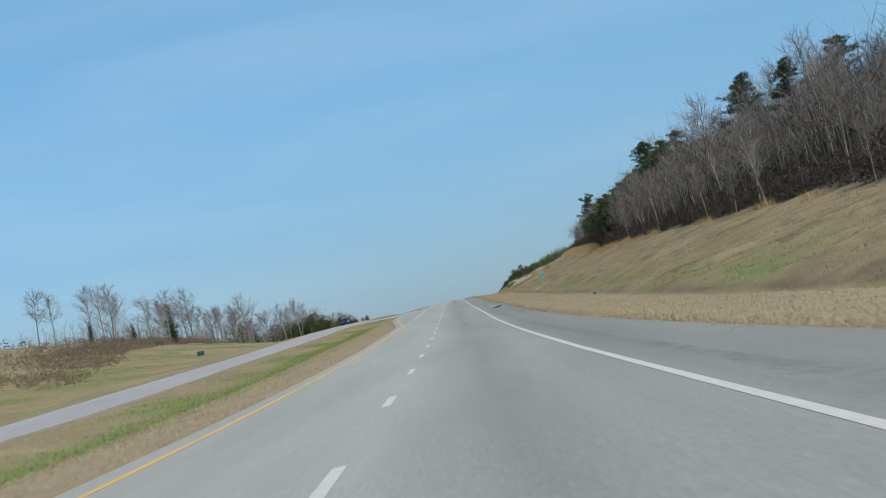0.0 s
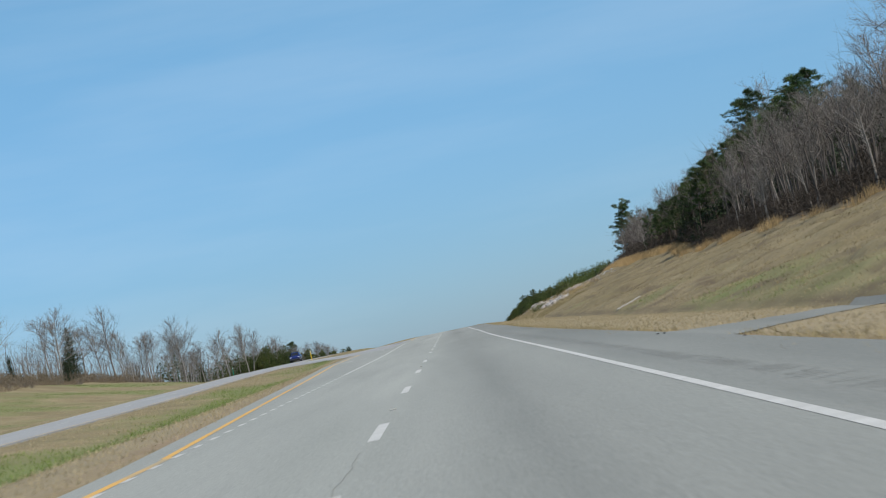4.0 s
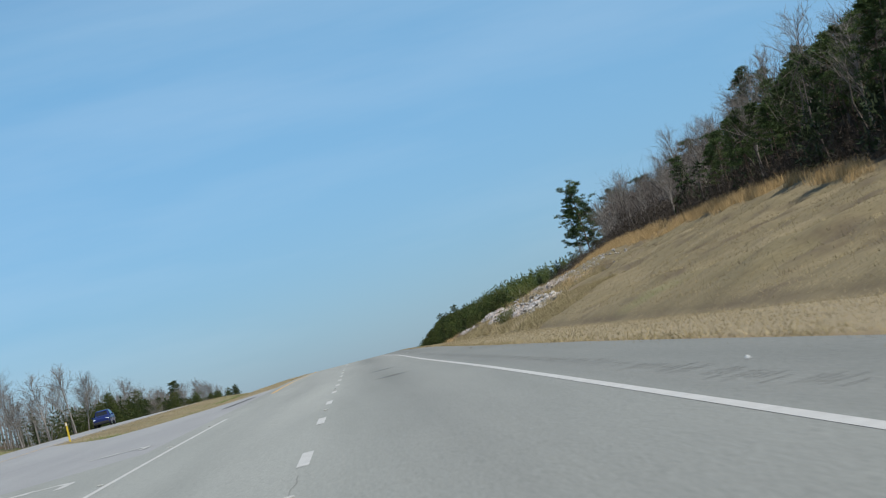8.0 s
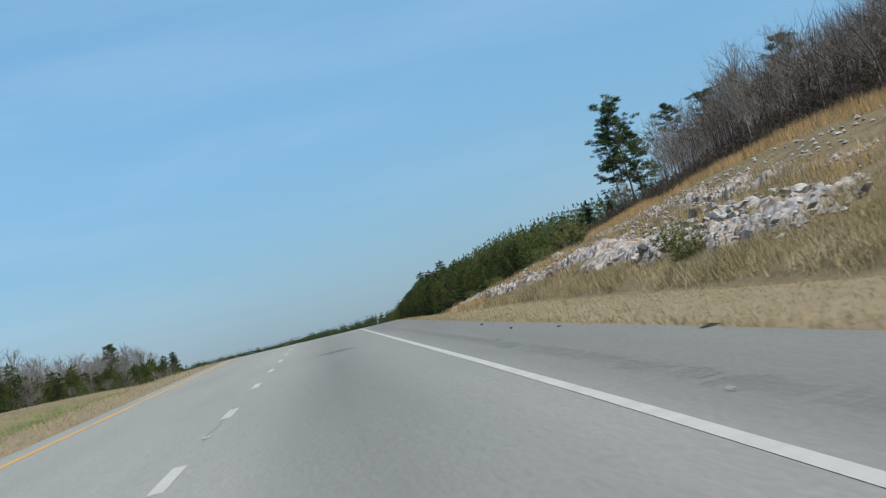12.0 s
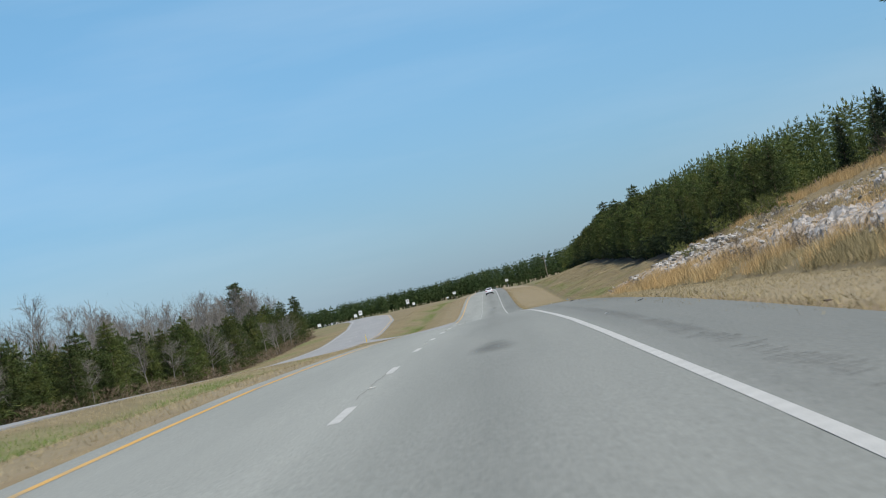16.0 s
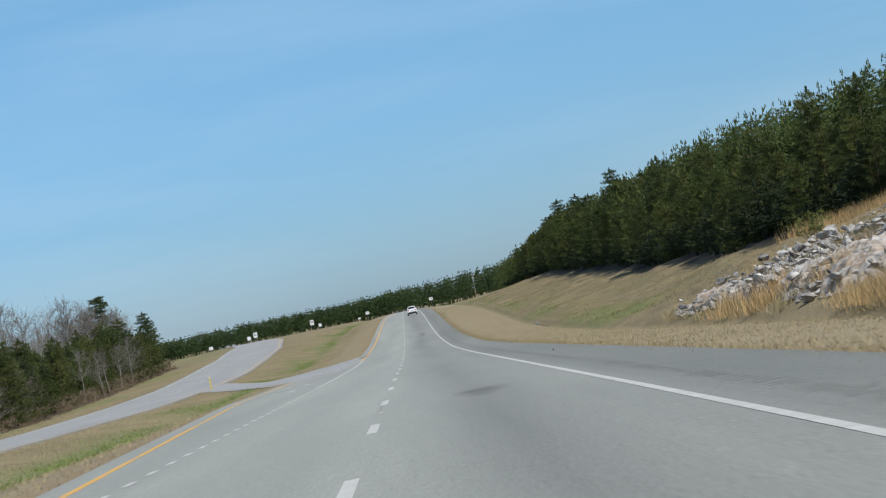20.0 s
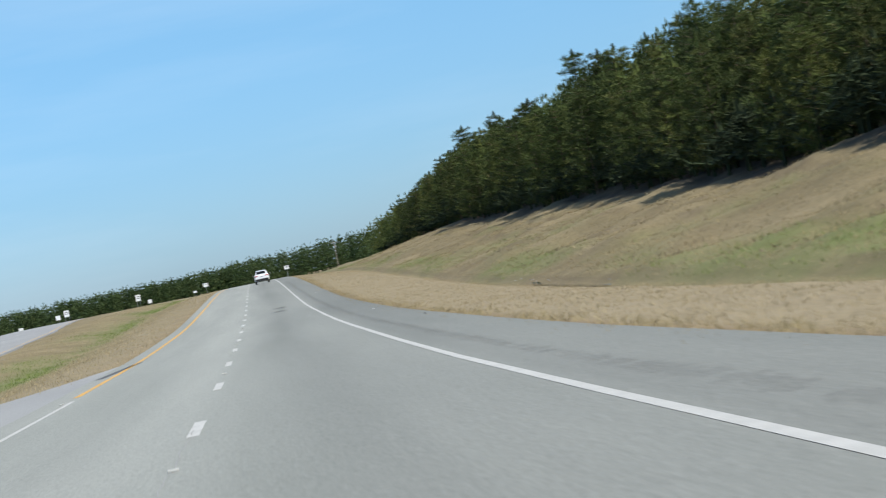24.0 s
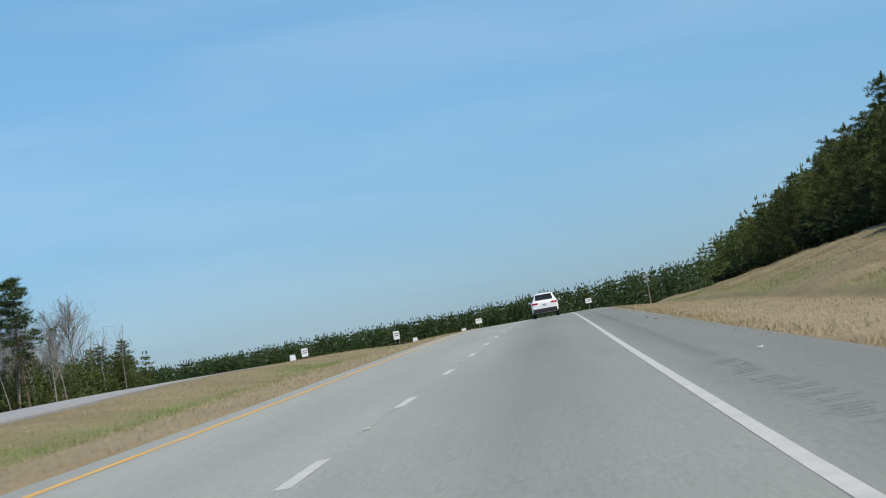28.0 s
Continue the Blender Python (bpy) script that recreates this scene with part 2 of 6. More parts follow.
WATER = surface("still ditch water", ((0.02, 0.024, 0.024), (0.03, 0.034, 0.033)), 1, 0.04)
GLASS = surface("dark car glass", ((0.012, 0.014, 0.016), (0.02, 0.022, 0.025)), 1, 0.06)
TAIL = surface("red lamp lens", ((0.35, 0.01, 0.01), (0.45, 0.02, 0.015)), 3, 0.15)
LENS = surface("clear lamp lens", ((0.8, 0.82, 0.85), (0.85, 0.87, 0.9)), 3, 0.1)
TRIM = surface("black plastic trim", ((0.02, 0.02, 0.02), (0.03, 0.03, 0.03)), 6, 0.6)
CHROME = surface("bright wheel alloy", ((0.45, 0.45, 0.46), (0.55, 0.55, 0.56)), 6, 0.3, metal=0.9)
LITTER = surface("pale litter", ((0.70, 0.70, 0.68), (0.78, 0.77, 0.74)), 5, 0.7)

# the ground's own material: cropped straw, green patches, bare reddish soil, and leaf litter under the woods darkened
# with their shade
GROUND = surface("roadside ground", ((0.152, 0.120, 0.062), (0.196, 0.156, 0.083), (0.248, 0.198, 0.112)), 0.16, 0.97, 0.12, (3.5, 0.16), bump_scale=11)


def ground_zones(m):
    n, l = m.node_tree.nodes, m.node_tree.links
    p = n["Principled BSDF"]
    colour = p.inputs["Base Color"].links[0].from_socket
    # dark: brown patches, plus soil and painted shade in the crease and on ledges
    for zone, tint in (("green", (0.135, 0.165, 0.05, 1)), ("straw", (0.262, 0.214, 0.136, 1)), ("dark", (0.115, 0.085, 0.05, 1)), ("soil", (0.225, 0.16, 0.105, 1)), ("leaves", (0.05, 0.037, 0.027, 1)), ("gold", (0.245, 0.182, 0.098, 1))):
        at = n.new("ShaderNodeAttribute")
        at.attribute_name = zone
        nz = n.new("ShaderNodeTexNoise")
        nz.inputs["Scale"].default_value, nz.inputs["Detail"].default_value = 0.7, 6
        geo = n.new("ShaderNodeNewGeometry")
        l.new(geo.outputs["Position"], nz.inputs["Vector"])
        mr = n.new("ShaderNodeMapRange")
        mr.inputs[1].default_value, mr.inputs[2].default_value = 0.35, 0.65
        mr.inputs[3].default_value, mr.inputs[4].default_value = 0.72, 1.0
        l.new(nz.outputs["Fac"], mr.inputs[0])
        mu = n.new("ShaderNodeMath")
        mu.operation = "MULTIPLY"
        l.new(at.outputs["Fac"], mu.inputs[0])
        l.new(mr.outputs[0], mu.inputs[1])
        gr = n.new("ShaderNodeTexNoise")
        gr.inputs["Scale"].default_value = 4.0
        l.new(geo.outputs["Position"], gr.inputs["Vector"])
        sc = n.new("ShaderNodeMapRange")
        sc.inputs[3].default_value, sc.inputs[4].default_value = 0.78, 1.22
        l.new(gr.outputs["Fac"], sc.inputs[0])
        tn = n.new("ShaderNodeVectorMath")
        tn.operation = "SCALE"
        tn.inputs[0].default_value = tint[:3]
        l.new(sc.outputs[0], tn.inputs["Scale"])
        mx = n.new("ShaderNodeMix")
        mx.data_type = "RGBA"
        l.new(mu.outputs[0], mx.inputs["Factor"])
        l.new(colour, mx.inputs[6])
        l.new(tn.outputs[0], mx.inputs[7])
        colour = mx.outputs[2]
    l.new(colour, p.inputs["Base Color"])


ground_zones(GROUND)

# ---- the lie of the land ----
KNOT_Y = np.array((-900.0, -300.0, -120.0, -57.0, -18.5, 20.0, 58.5, 97.0, 150.0, 187.7, 231.0, 274.4, 317.8, 361.4, 463.4, 506.9, 550.3, 593.6, 680.2, 723.7, 767.3, 810.9, 850.0, 890.0, 930.0, 970.0, 1010.0, 1060.0, 1110.0, 1160.0, 1220.0, 1300.0, 1400.0, 1640.0, 4200.0))
KNOT_Z = np.array((-0.01, -0.01, -0.01, -0.01, 0.08, 0.32, 0.70, 1.25, 1.98, 2.48, 3.09, 3.82, 4.43, 5.13, 6.32, 6.22, 5.72, 4.94, 3.18, 2.40, 2.03, 2.01, 2.40, 2.88, 3.29, 3.50, 3.53, 3.39, 3.23, 3.14, 2.93, 1.50, 1.50, 1.50, 1.50))


def road_z(y):
    y = np.asarray(y, float)
    return (np.interp(y - 12, KNOT_Y, KNOT_Z) + 2 * np.interp(y, KNOT_Y, KNOT_Z) + np.interp(y + 12, KNOT_Y, KNOT_Z)) / 4


EDGE_R, EDGE_L = 5.9, -4.22          # edges of the near pavement
FAR_R, FAR_L = -17.8, -28.6          # the other carriageway


def far_shift(y):
    """The other carriageway swings away to the left at its far end."""
    return np.interp(y, (-900, 800, 900, 1000, 1100, 1200, 1400, 4200), (0, 0, -2.2, -8, -16, -27, -52, -300))


CROSSINGS = ((272.0, 4.2, 322.0, 4.0), (706.0, 4.6, 734.0, 5.5))   # near nose, its slant, far nose, its slant
BAYS = ((126.0, 272.0, 105.0), (588.0, 706.0, 78.0))               # start, end, length of the taper
DRIVE = (131.2, 142.9)


def wood_edge(y):
    return np.interp(y, (-300, 60, 250, 350, 400, 466, 523, 600, 650, 700, 735, 1000, 1060, 1130), (33, 33, 33, 33, 34.5, 36, 38, 39.5, 36, 31, 27.5, 28, 26, 24))


def canopy(x, y):
    """The height that the tree tops on the right bank reach, falling away along the road."""
    near, far = math.hypot(x - 1, y - 58), math.hypot(x - 1, y - 260)
    top = 1.9 + near * np.interp((x - 1) / (y - 58), (0.08, 0.10, 0.115, 0.132, 0.15, 0.165, 0.19, 0.21, 0.252, 0.348, 0.5), (0.04, 0.046, 0.058, 0.07, 0.084, 0.086, 0.08, 0.098, 0.122, 0.155, 0.2)) if y > 90 else 99
    if y > 330:
        top = min(top, 4.0 + math.hypot(x - 1, y - 216) * np.interp((x - 1) / (y - 216), (0.11, 0.144, 0.16, 0.174, 0.188, 0.208, 0.227, 0.242, 0.259, 0.27, 0.4), (0.056, 0.058, 0.06, 0.066, 0.074, 0.081, 0.093, 0.099, 0.113, 0.118, 0.18)))
    if y > 400:
        top = min(top, 4.7 + far * np.interp((x - 1) / (y - 260), (0.13, 0.155, 0.177, 0.19, 0.207, 0.232, 0.259, 0.288, 0.33, 0.5), (0.056, 0.062, 0.066, 0.07, 0.081, 0.089, 0.102, 0.112, 0.128, 0.19)))
    return float(top)


def wobble(x, y, s, seed):
    a = np.sin(x * s + seed * 1.7 + 1.3 * np.sin(y * s * 0.71 + seed)) + np.sin(y * s * 1.13 + seed * 2.3 + 1.1 * np.sin(x * s * 0.83 + seed * 3.1))
    b = np.sin(x * s * 2.3 + y * s * 1.9 + seed * 0.7) * np.sin(y * s * 2.9 - x * s * 1.3 + seed)
    return (a + b) / 3


def lattice(xi, yi, seed):
    h = (xi.astype(np.int64) * 374761393 + yi.astype(np.int64) * 668265263 + seed * 1442695041) & 0xFFFFFFFF
    h = ((h ^ (h >> 13)) * 1274126177) & 0xFFFFFFFF
    return ((h ^ (h >> 16)) & 0xFFFF) / 32767.5 - 1.0


def fbm(x, y, seed, octaves=4):
    """Irregular value noise, about -1 to 1."""
    x, y = np.broadcast_arrays(np.asarray(x, float), np.asarray(y, float))
    out, amp = np.zeros(x.shape), 0.55
    for k in range(octaves):
        xi, yi = np.floor(x), np.floor(y)
        u, v = x - xi, y - yi
        u, v = u * u * (3 - 2 * u), v * v * (3 - 2 * v)
        a, b = lattice(xi, yi, seed + k), lattice(xi + 1, yi, seed + k)
        c, d = lattice(xi, yi + 1, seed + k), lattice(xi + 1, yi + 1, seed + k)
        out = out + amp * (a + (b - a) * u + (c - a) * v + (a - b - c + d) * u * v)
        x, y, amp = x * 2.03 + 17.3, y * 2.03 + 5.1, amp * 0.52
    return out


FOOT = 14.3                          # where the verge meets the bank


def cross_lo(x, c):
    return np.where(x > -8.3, c[0], c[0] + c[1] * (-8.3 - np.clip(x, FAR_R, 0)))


def cross_hi(x, c):
    x = np.clip(x, FAR_R, 0)
    return np.where(x < -11, c[2] + c[3] * (-11 - x), c[2] + 18 * ((x + 11) / 5.2) ** 2)


def in_crossing(x, y, soft=3.0):
    """1 inside the paved openings of the median."""
    x, y = np.broadcast_arrays(np.asarray(x, float), np.asarray(y, float))
    f = np.zeros(x.shape)
    for c in CROSSINGS:
        f = np.maximum(f, np.clip((y - cross_lo(x, c) + soft) / soft, 0, 1) * np.clip((cross_hi(x, c) + soft - y) / soft, 0, 1))
    return f * (x < -3) * (x > FAR_R - 0.1)


def bay_width(y):
    """How far the turning bays push the left pavement edge outwards."""
    y = np.asarray(y, float)
    f = np.zeros_like(y)
    for a, b, taper in BAYS:
        f = np.maximum(f, np.clip((y - a) / taper, 0, 1) * (y < b + 2))
    return f * 3.5


def land(x, y, rough=True):
    """Height of the ground; numpy arrays."""
    x, y = np.broadcast_arrays(np.asarray(x, float), np.asarray(y, float))
    z = road_z(y)
    xt = wood_edge(y)
    fade = np.interp(y, (-400, 980, 1120, 1300, 2000), (1, 1, 0.55, 0.2, 0.1))
    steep = np.interp(y, (-300, 83, 210, 276, 345, 390, 450, 560, 680, 740, 860, 1400), (0.20, 0.20, 0.235, 0.23, 0.25, 0.29, 0.30, 0.28, 0.275, 0.21, 0.205, 0.20))
    strip = -0.05 - 0.095 * np.clip(x - EDGE_R, 0, FOOT - EDGE_R)
    rise = steep * np.clip(x - FOOT, 0, None)
    over = np.clip(x - xt, 0, None)
    rise = rise - (steep - 0.21) * over + (-0.12) * np.clip(over - 32, 0, None) - 0.075 * np.clip(over - 70, 0, None)
    edge_at = FOOT + 0.35 * fbm(y / 11, 0 * y + 0.5, 61, 3)
    round_foot = 0.24 * np.clip((x - edge_at) / 0.5, 0, 1) - 0.10 * np.exp(-((x - edge_at + 0.35) / 0.4) ** 2)
    right = strip + (rise + round_foot) * fade
    e_l = EDGE_L - bay_width(y)
    fr, fl = FAR_R + far_shift(y), FAR_L + far_shift(y)
    cx = in_crossing(x, y)
    dip = -0.5 * np.exp(-(((x + 11.2) / 3.0) ** 2)) * (1 - in_crossing(x, y, 24.0)) * np.clip((-x + e_l) / 2.0 + 0.0, 0, 1)
    ridge = np.interp(y, (-100, 150, 420, 660, 780), (1.5, 3.0, 9.0, 8.0, 0.0)) * np.clip((-x - 48) / 40, 0, 1.6)
    left = np.where(x > fr, -0.05 + 0.034 * in_crossing(x, y, 5.0) + dip, np.where(x > fl - 0.6, -0.05, -0.05 + 0.045 * np.clip(x - fl + 0.6, -14, 0) + ridge))
    dz = np.where(x > 0, right, left)
    on_road = ((x < EDGE_R + 0.02) & (x > e_l - 0.02)) | ((x < fr + 0.02) & (x > fl - 0.02))
    dz = np.where(on_road, -0.16, dz)
    dz = np.where((cx > 0.99) & (x < e_l) & (x > FAR_R), -0.03, dz)
    if rough:
        soft = np.clip((x - EDGE_R) / 4, 0, 1) + np.clip((e_l - x) / 4, 0, 1) * (1 - cx)
        soft = np.where((x < fr + 1.5) & (x > fl - 1.5), 0, soft)
        bank = np.clip((x - FOOT - 0.6) / 3, 0, 1) * fade
        lines = (x + 3.0 * fbm(x / 7, y / 14, 63, 3)) / 3.1
        ledge = np.clip((lines - np.floor(lines)) * 3.5, 0, 1) - (lines - np.floor(lines))
        ledge = ledge * np.clip(0.2 + 1.6 * fbm(x / 9, y / 18, 65, 2), 0, 1)
        dz = dz + soft * 0.02 * wobble(x, y, 0.9, 2) + bank * (0.62 * fbm(x / 10, y / 15, 67) + 0.30 * fbm(x / 2.8, y / 4.2, 69, 3) + 0.34 * ledge)
        dz = dz + np.where(x < fl - 3, 0.35 * wobble(x, y, 0.12, 4) * np.clip((fl - 3 - x) / 12, 0, 1), 0)
    return z + dz


def height(x, y):
    return float(land(np.array([x]), np.array([y]))[0])


def mesh_of(name, verts, faces, mats, smooth=False, attrs=None):
    me = bpy.data.meshes.new(name)
    me.from_pydata(np.asarray(verts, float), [], faces)
    for m in (mats if isinstance(mats, (tuple, list)) else (mats,)):
        me.materials.append(m)
    if smooth:
        me.polygons.foreach_set("use_smooth", np.ones(len(me.polygons), bool))
    for key, values in (attrs or {}).items():
        a = me.attributes.new(key, "FLOAT", "POINT")
        a.data.foreach_set("value", np.asarray(values, np.float32))
    me.update()
    return me


def part(name, bm, material, parent, label=""):
    """Links a bmesh, or a finished mesh, as one mesh object under a thing or a part."""
    if isinstance(bm, bmesh.types.BMesh):
        me = bpy.data.meshes.new(name)
        bm.to_mesh(me)
        bm.free()
    else:
        me = bm
    if material is not None:
        me.materials.clear()
        me.materials.append(material)
    ob = new(name, me)
    ob.parent = parent
    if label:
        ob["label"] = label
    return ob


def thing(name, at, label, category, group="", turn=0.0, size=1.0):
    ob = new(name)
    ob.empty_display_size = 0.2
    ob.matrix_basis = Matrix.Translation(at) @ Matrix.Rotation(turn, 4, "Z") @ Matrix.Scale(size, 4)
    return tagged(ob, label, category, group)


def box(bm, cx, cy, cz, sx, sy, sz, bevel=0.0):
    r = bmesh.ops.create_cube(bm, size=1.0, matrix=Matrix.Translation((cx, cy, cz)) @ Matrix.Diagonal((sx, sy, sz, 1)))
    if bevel:
        edges = list({e for v in r["verts"] for e in v.link_edges})
        bmesh.ops.bevel(bm, geom=edges, offset=bevel, segments=2, affect="EDGES", profile=0.6)
    return bm


def rod(bm, a, b, r1, r2=None, sides=8):
    a, b = Vector(a), Vector(b)
    m = Matrix.Translation((a + b) / 2) @ (b - a).to_track_quat("Z", "Y").to_matrix().to_4x4()
    bmesh.ops.create_cone(bm, cap_ends=True, segments=sides, radius1=r1, radius2=r1 if r2 is None else r2, depth=(b - a).length, matrix=m)
    return bm


# ---- ground sheet ----
gx = np.unique(np.concatenate([np.array((-2600, -1500, -900, -600, -450, -330, -260, -210, -170, -140, -120, -105)), np.arange(-95, -30, 3.0), np.arange(-30, -17, 1.2),
                               np.array((FAR_L - 0.6, FAR_L, FAR_L + 0.05, FAR_R - 0.05, FAR_R, FAR_R + 0.4)), np.arange(-17, -4.7, 0.7), np.array((-8.3, -8.25, EDGE_L - 0.05, EDGE_L, EDGE_L + 0.05, -2, 1, 4, EDGE_R - 0.05, EDGE_R, EDGE_R + 0.05)),
                               np.arange(6.3, 46, 0.55), np.arange(46, 110, 2.5), np.array((118, 130, 145, 165, 190, 230, 290, 380, 520, 760, 1100, 1700, 2600))]))
gy = np.unique(np.concatenate([np.array((-900, -500, -300, -220, -170)), np.arange(-140, -20, 2.0), np.arange(-20, 880, 1.0), np.arange(880, 1060, 2.0), np.arange(1060, 1500, 8.0), np.array((1560, 1650, 1800, 2050, 2400, 3000, 4200))]))
GX, GY = np.meshgrid(gx, gy)
GZ = land(GX, GY)
nx, ny = len(gx), len(gy)
idx = np.arange(nx * ny).reshape(ny, nx)
faces = np.stack([idx[:-1, :-1], idx[:-1, 1:], idx[1:, 1:], idx[1:, :-1]], -1).reshape(-1, 4)


def zones(x, y):
    xt = wood_edge(y)
    patch = np.clip(fbm(x / 5, y / 11, 71) * 2.6 - 0.35, 0, 1)
    swale = np.exp(-((x + 11.4 + 0.8 * wobble(x, y, 0.05, 3)) / 1.35) ** 2) * np.clip(0.75 + 0.6 * wobble(x * 0.3, y, 0.12, 6) + np.interp(y, (-100, 150, 230, 330, 480, 540, 640, 760, 900), (0.45, 0.45, 0.0, -0.5, 0.0, 0.3, 0.1, -0.2, -0.15)), 0, 1)
    ditch = np.exp(-((x - 16.4) / 2.3) ** 2) * np.clip(wobble(x * 0.4, y, 0.13, 12) + np.interp(y, (-100, 200, 300, 700, 735, 765, 900), (0.35, 0.3, -0.6, -0.6, 0.4, 0.1, 0.25)), 0, 1)
    bank = patch * ((x > 16) & (x < xt - 2)) * np.interp(y, (-200, 150, 260, 690, 720, 770, 1200), (0.3, 0.3, 0.05, 0.0, 0.4, 0.35, 0.3))
    beyond = np.clip(wobble(x, y, 0.10, 21) * 1.4 + np.exp(-((x + 62 + 4 * wobble(x, y, 0.03, 23)) / 9) ** 2) * 0.95, 0, 1) * ((x < FAR_L - 6) & (x > -90)) * 0.85
    swale = swale + 0.8 * np.exp(-((x + 13.6) / 1.9) ** 2) * np.clip(0.45 + 1.1 * wobble(x * 0.5, y * 0.5, 0.3, 44), 0, 1) * np.interp(y, (-100, 260, 330, 480, 540, 900), (1, 1, 0.3, 0.4, 0.8, 0.6))
    wet = np.clip(np.exp(-((y - 737) / 15) ** 2 - ((x - 16.0 - 0.04 * (750 - y)) / 2.9) ** 2) + 0.5 * np.exp(-((y - 776) / 5) ** 2 - ((x - 16.4) / 1.0) ** 2), 0, 1) * np.clip(0.95 + 1.6 * fbm(x / 2.5, y / 6, 107), 0, 1)
    green = np.clip(swale + ditch + bank + beyond + wet, 0, 1)
    soil = np.clip(np.exp(-((x - EDGE_R - 0.3) / 0.35) ** 2) * 0.55 + np.exp(-((x - (EDGE_L - bay_width(y)) + 0.4) / 0.4) ** 2) * 0.7, 0, 1)
    # eroded soil line at the bank's foot, with the fold's shade painted in
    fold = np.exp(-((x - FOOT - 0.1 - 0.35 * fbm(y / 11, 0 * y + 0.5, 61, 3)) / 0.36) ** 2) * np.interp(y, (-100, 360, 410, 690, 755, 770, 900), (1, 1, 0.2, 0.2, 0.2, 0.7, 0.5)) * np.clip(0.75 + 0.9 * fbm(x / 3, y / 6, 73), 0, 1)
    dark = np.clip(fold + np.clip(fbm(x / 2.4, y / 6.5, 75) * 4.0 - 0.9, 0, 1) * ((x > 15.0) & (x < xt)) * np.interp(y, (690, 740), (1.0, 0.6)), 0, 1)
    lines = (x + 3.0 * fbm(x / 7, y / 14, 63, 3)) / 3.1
    # bare soil on the ledge faces, darkened as they lie in shade
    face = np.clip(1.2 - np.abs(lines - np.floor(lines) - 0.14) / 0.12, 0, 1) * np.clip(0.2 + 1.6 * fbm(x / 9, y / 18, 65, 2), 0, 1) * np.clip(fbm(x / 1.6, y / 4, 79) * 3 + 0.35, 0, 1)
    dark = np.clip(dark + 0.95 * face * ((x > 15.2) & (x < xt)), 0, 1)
    soil = np.clip(soil + np.clip(fbm(x / 3.5, y / 7, 77) * 2.2 - 0.15, 0, 1) * ((x > 15.5) & (x < 28)) * np.interp(y, (395, 415, 685, 695), (0, 0.75, 0.75, 0)), 0, 1)
    # litter under the trees; its tint also paints the shade there
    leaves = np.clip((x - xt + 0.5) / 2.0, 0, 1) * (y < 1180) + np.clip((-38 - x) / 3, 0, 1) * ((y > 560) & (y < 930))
    gold = np.clip(1 - np.abs(x - xt + 1.2 + np.interp(y, (380, 420, 560, 690), (0, 0.6, 1.2, 2.0))) / np.interp(y, (380, 420, 560, 690), (1.4, 2.0, 2.6, 3.5)), 0, 1) * np.interp(y, (-100, 60, 330, 380, 690, 730), (0.3, 0.4, 0.6, 1, 0.9, 0)) + np.exp(-((x - 16.2) / 1.0) ** 2) * np.interp(y, (540, 570, 690, 700), (0, 0.9, 0.9, 0))
    straw = np.clip((x - 6.3) / 0.6, 0, 1) * np.clip((14.1 - x) / 0.6, 0, 1) * np.interp(y, (-100, 660, 720), (0.85, 0.85, 1.0)) + np.clip((EDGE_L - 0.4 - bay_width(y) - x) / 0.5, 0, 1) * (x > -7.8 - bay_width(y)) * 0.6
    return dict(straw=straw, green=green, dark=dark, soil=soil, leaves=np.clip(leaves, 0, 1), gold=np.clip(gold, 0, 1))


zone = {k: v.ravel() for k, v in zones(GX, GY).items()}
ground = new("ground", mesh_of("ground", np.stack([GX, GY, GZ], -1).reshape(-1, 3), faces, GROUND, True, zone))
tagged(ground, "dry tan roadside grassland with green patches rising to a wooded bank", "ground", kind="structure")


# ---- pavements ----
def ribbon(xa, xb, ya, yb, lift, step=4.0, cols=2, skirt=0.0):
    """A strip that follows the road's height; xa, xb: numbers or functions of y."""
    ys = np.unique(np.concatenate([np.arange(ya, yb, step), [yb]]))
    a = xa(ys) if callable(xa) else np.full_like(ys, xa)
    b = xb(ys) if callable(xb) else np.full_like(ys, xb)
    u = np.linspace(0, 1, cols)
    X = a[:, None] + (b - a)[:, None] * u
    Y = np.repeat(ys[:, None], cols, 1)
    Z = road_z(Y) + lift
    if skirt:
        X = np.concatenate([X[:, :1] - 0.03, X, X[:, -1:] + 0.03], 1)
        Y = np.concatenate([Y[:, :1], Y, Y[:, -1:]], 1)
        Z = np.concatenate([Z[:, :1] - skirt, Z, Z[:, -1:] - skirt], 1)
    c = X.shape[1]
    k = np.arange(len(ys) * c).reshape(len(ys), c)
    f = np.stack([k[:-1, :-1], k[:-1, 1:], k[1:, 1:], k[1:, :-1]], -1).reshape(-1, 4)
    return np.stack([X, Y, Z], -1).reshape(-1, 3), f


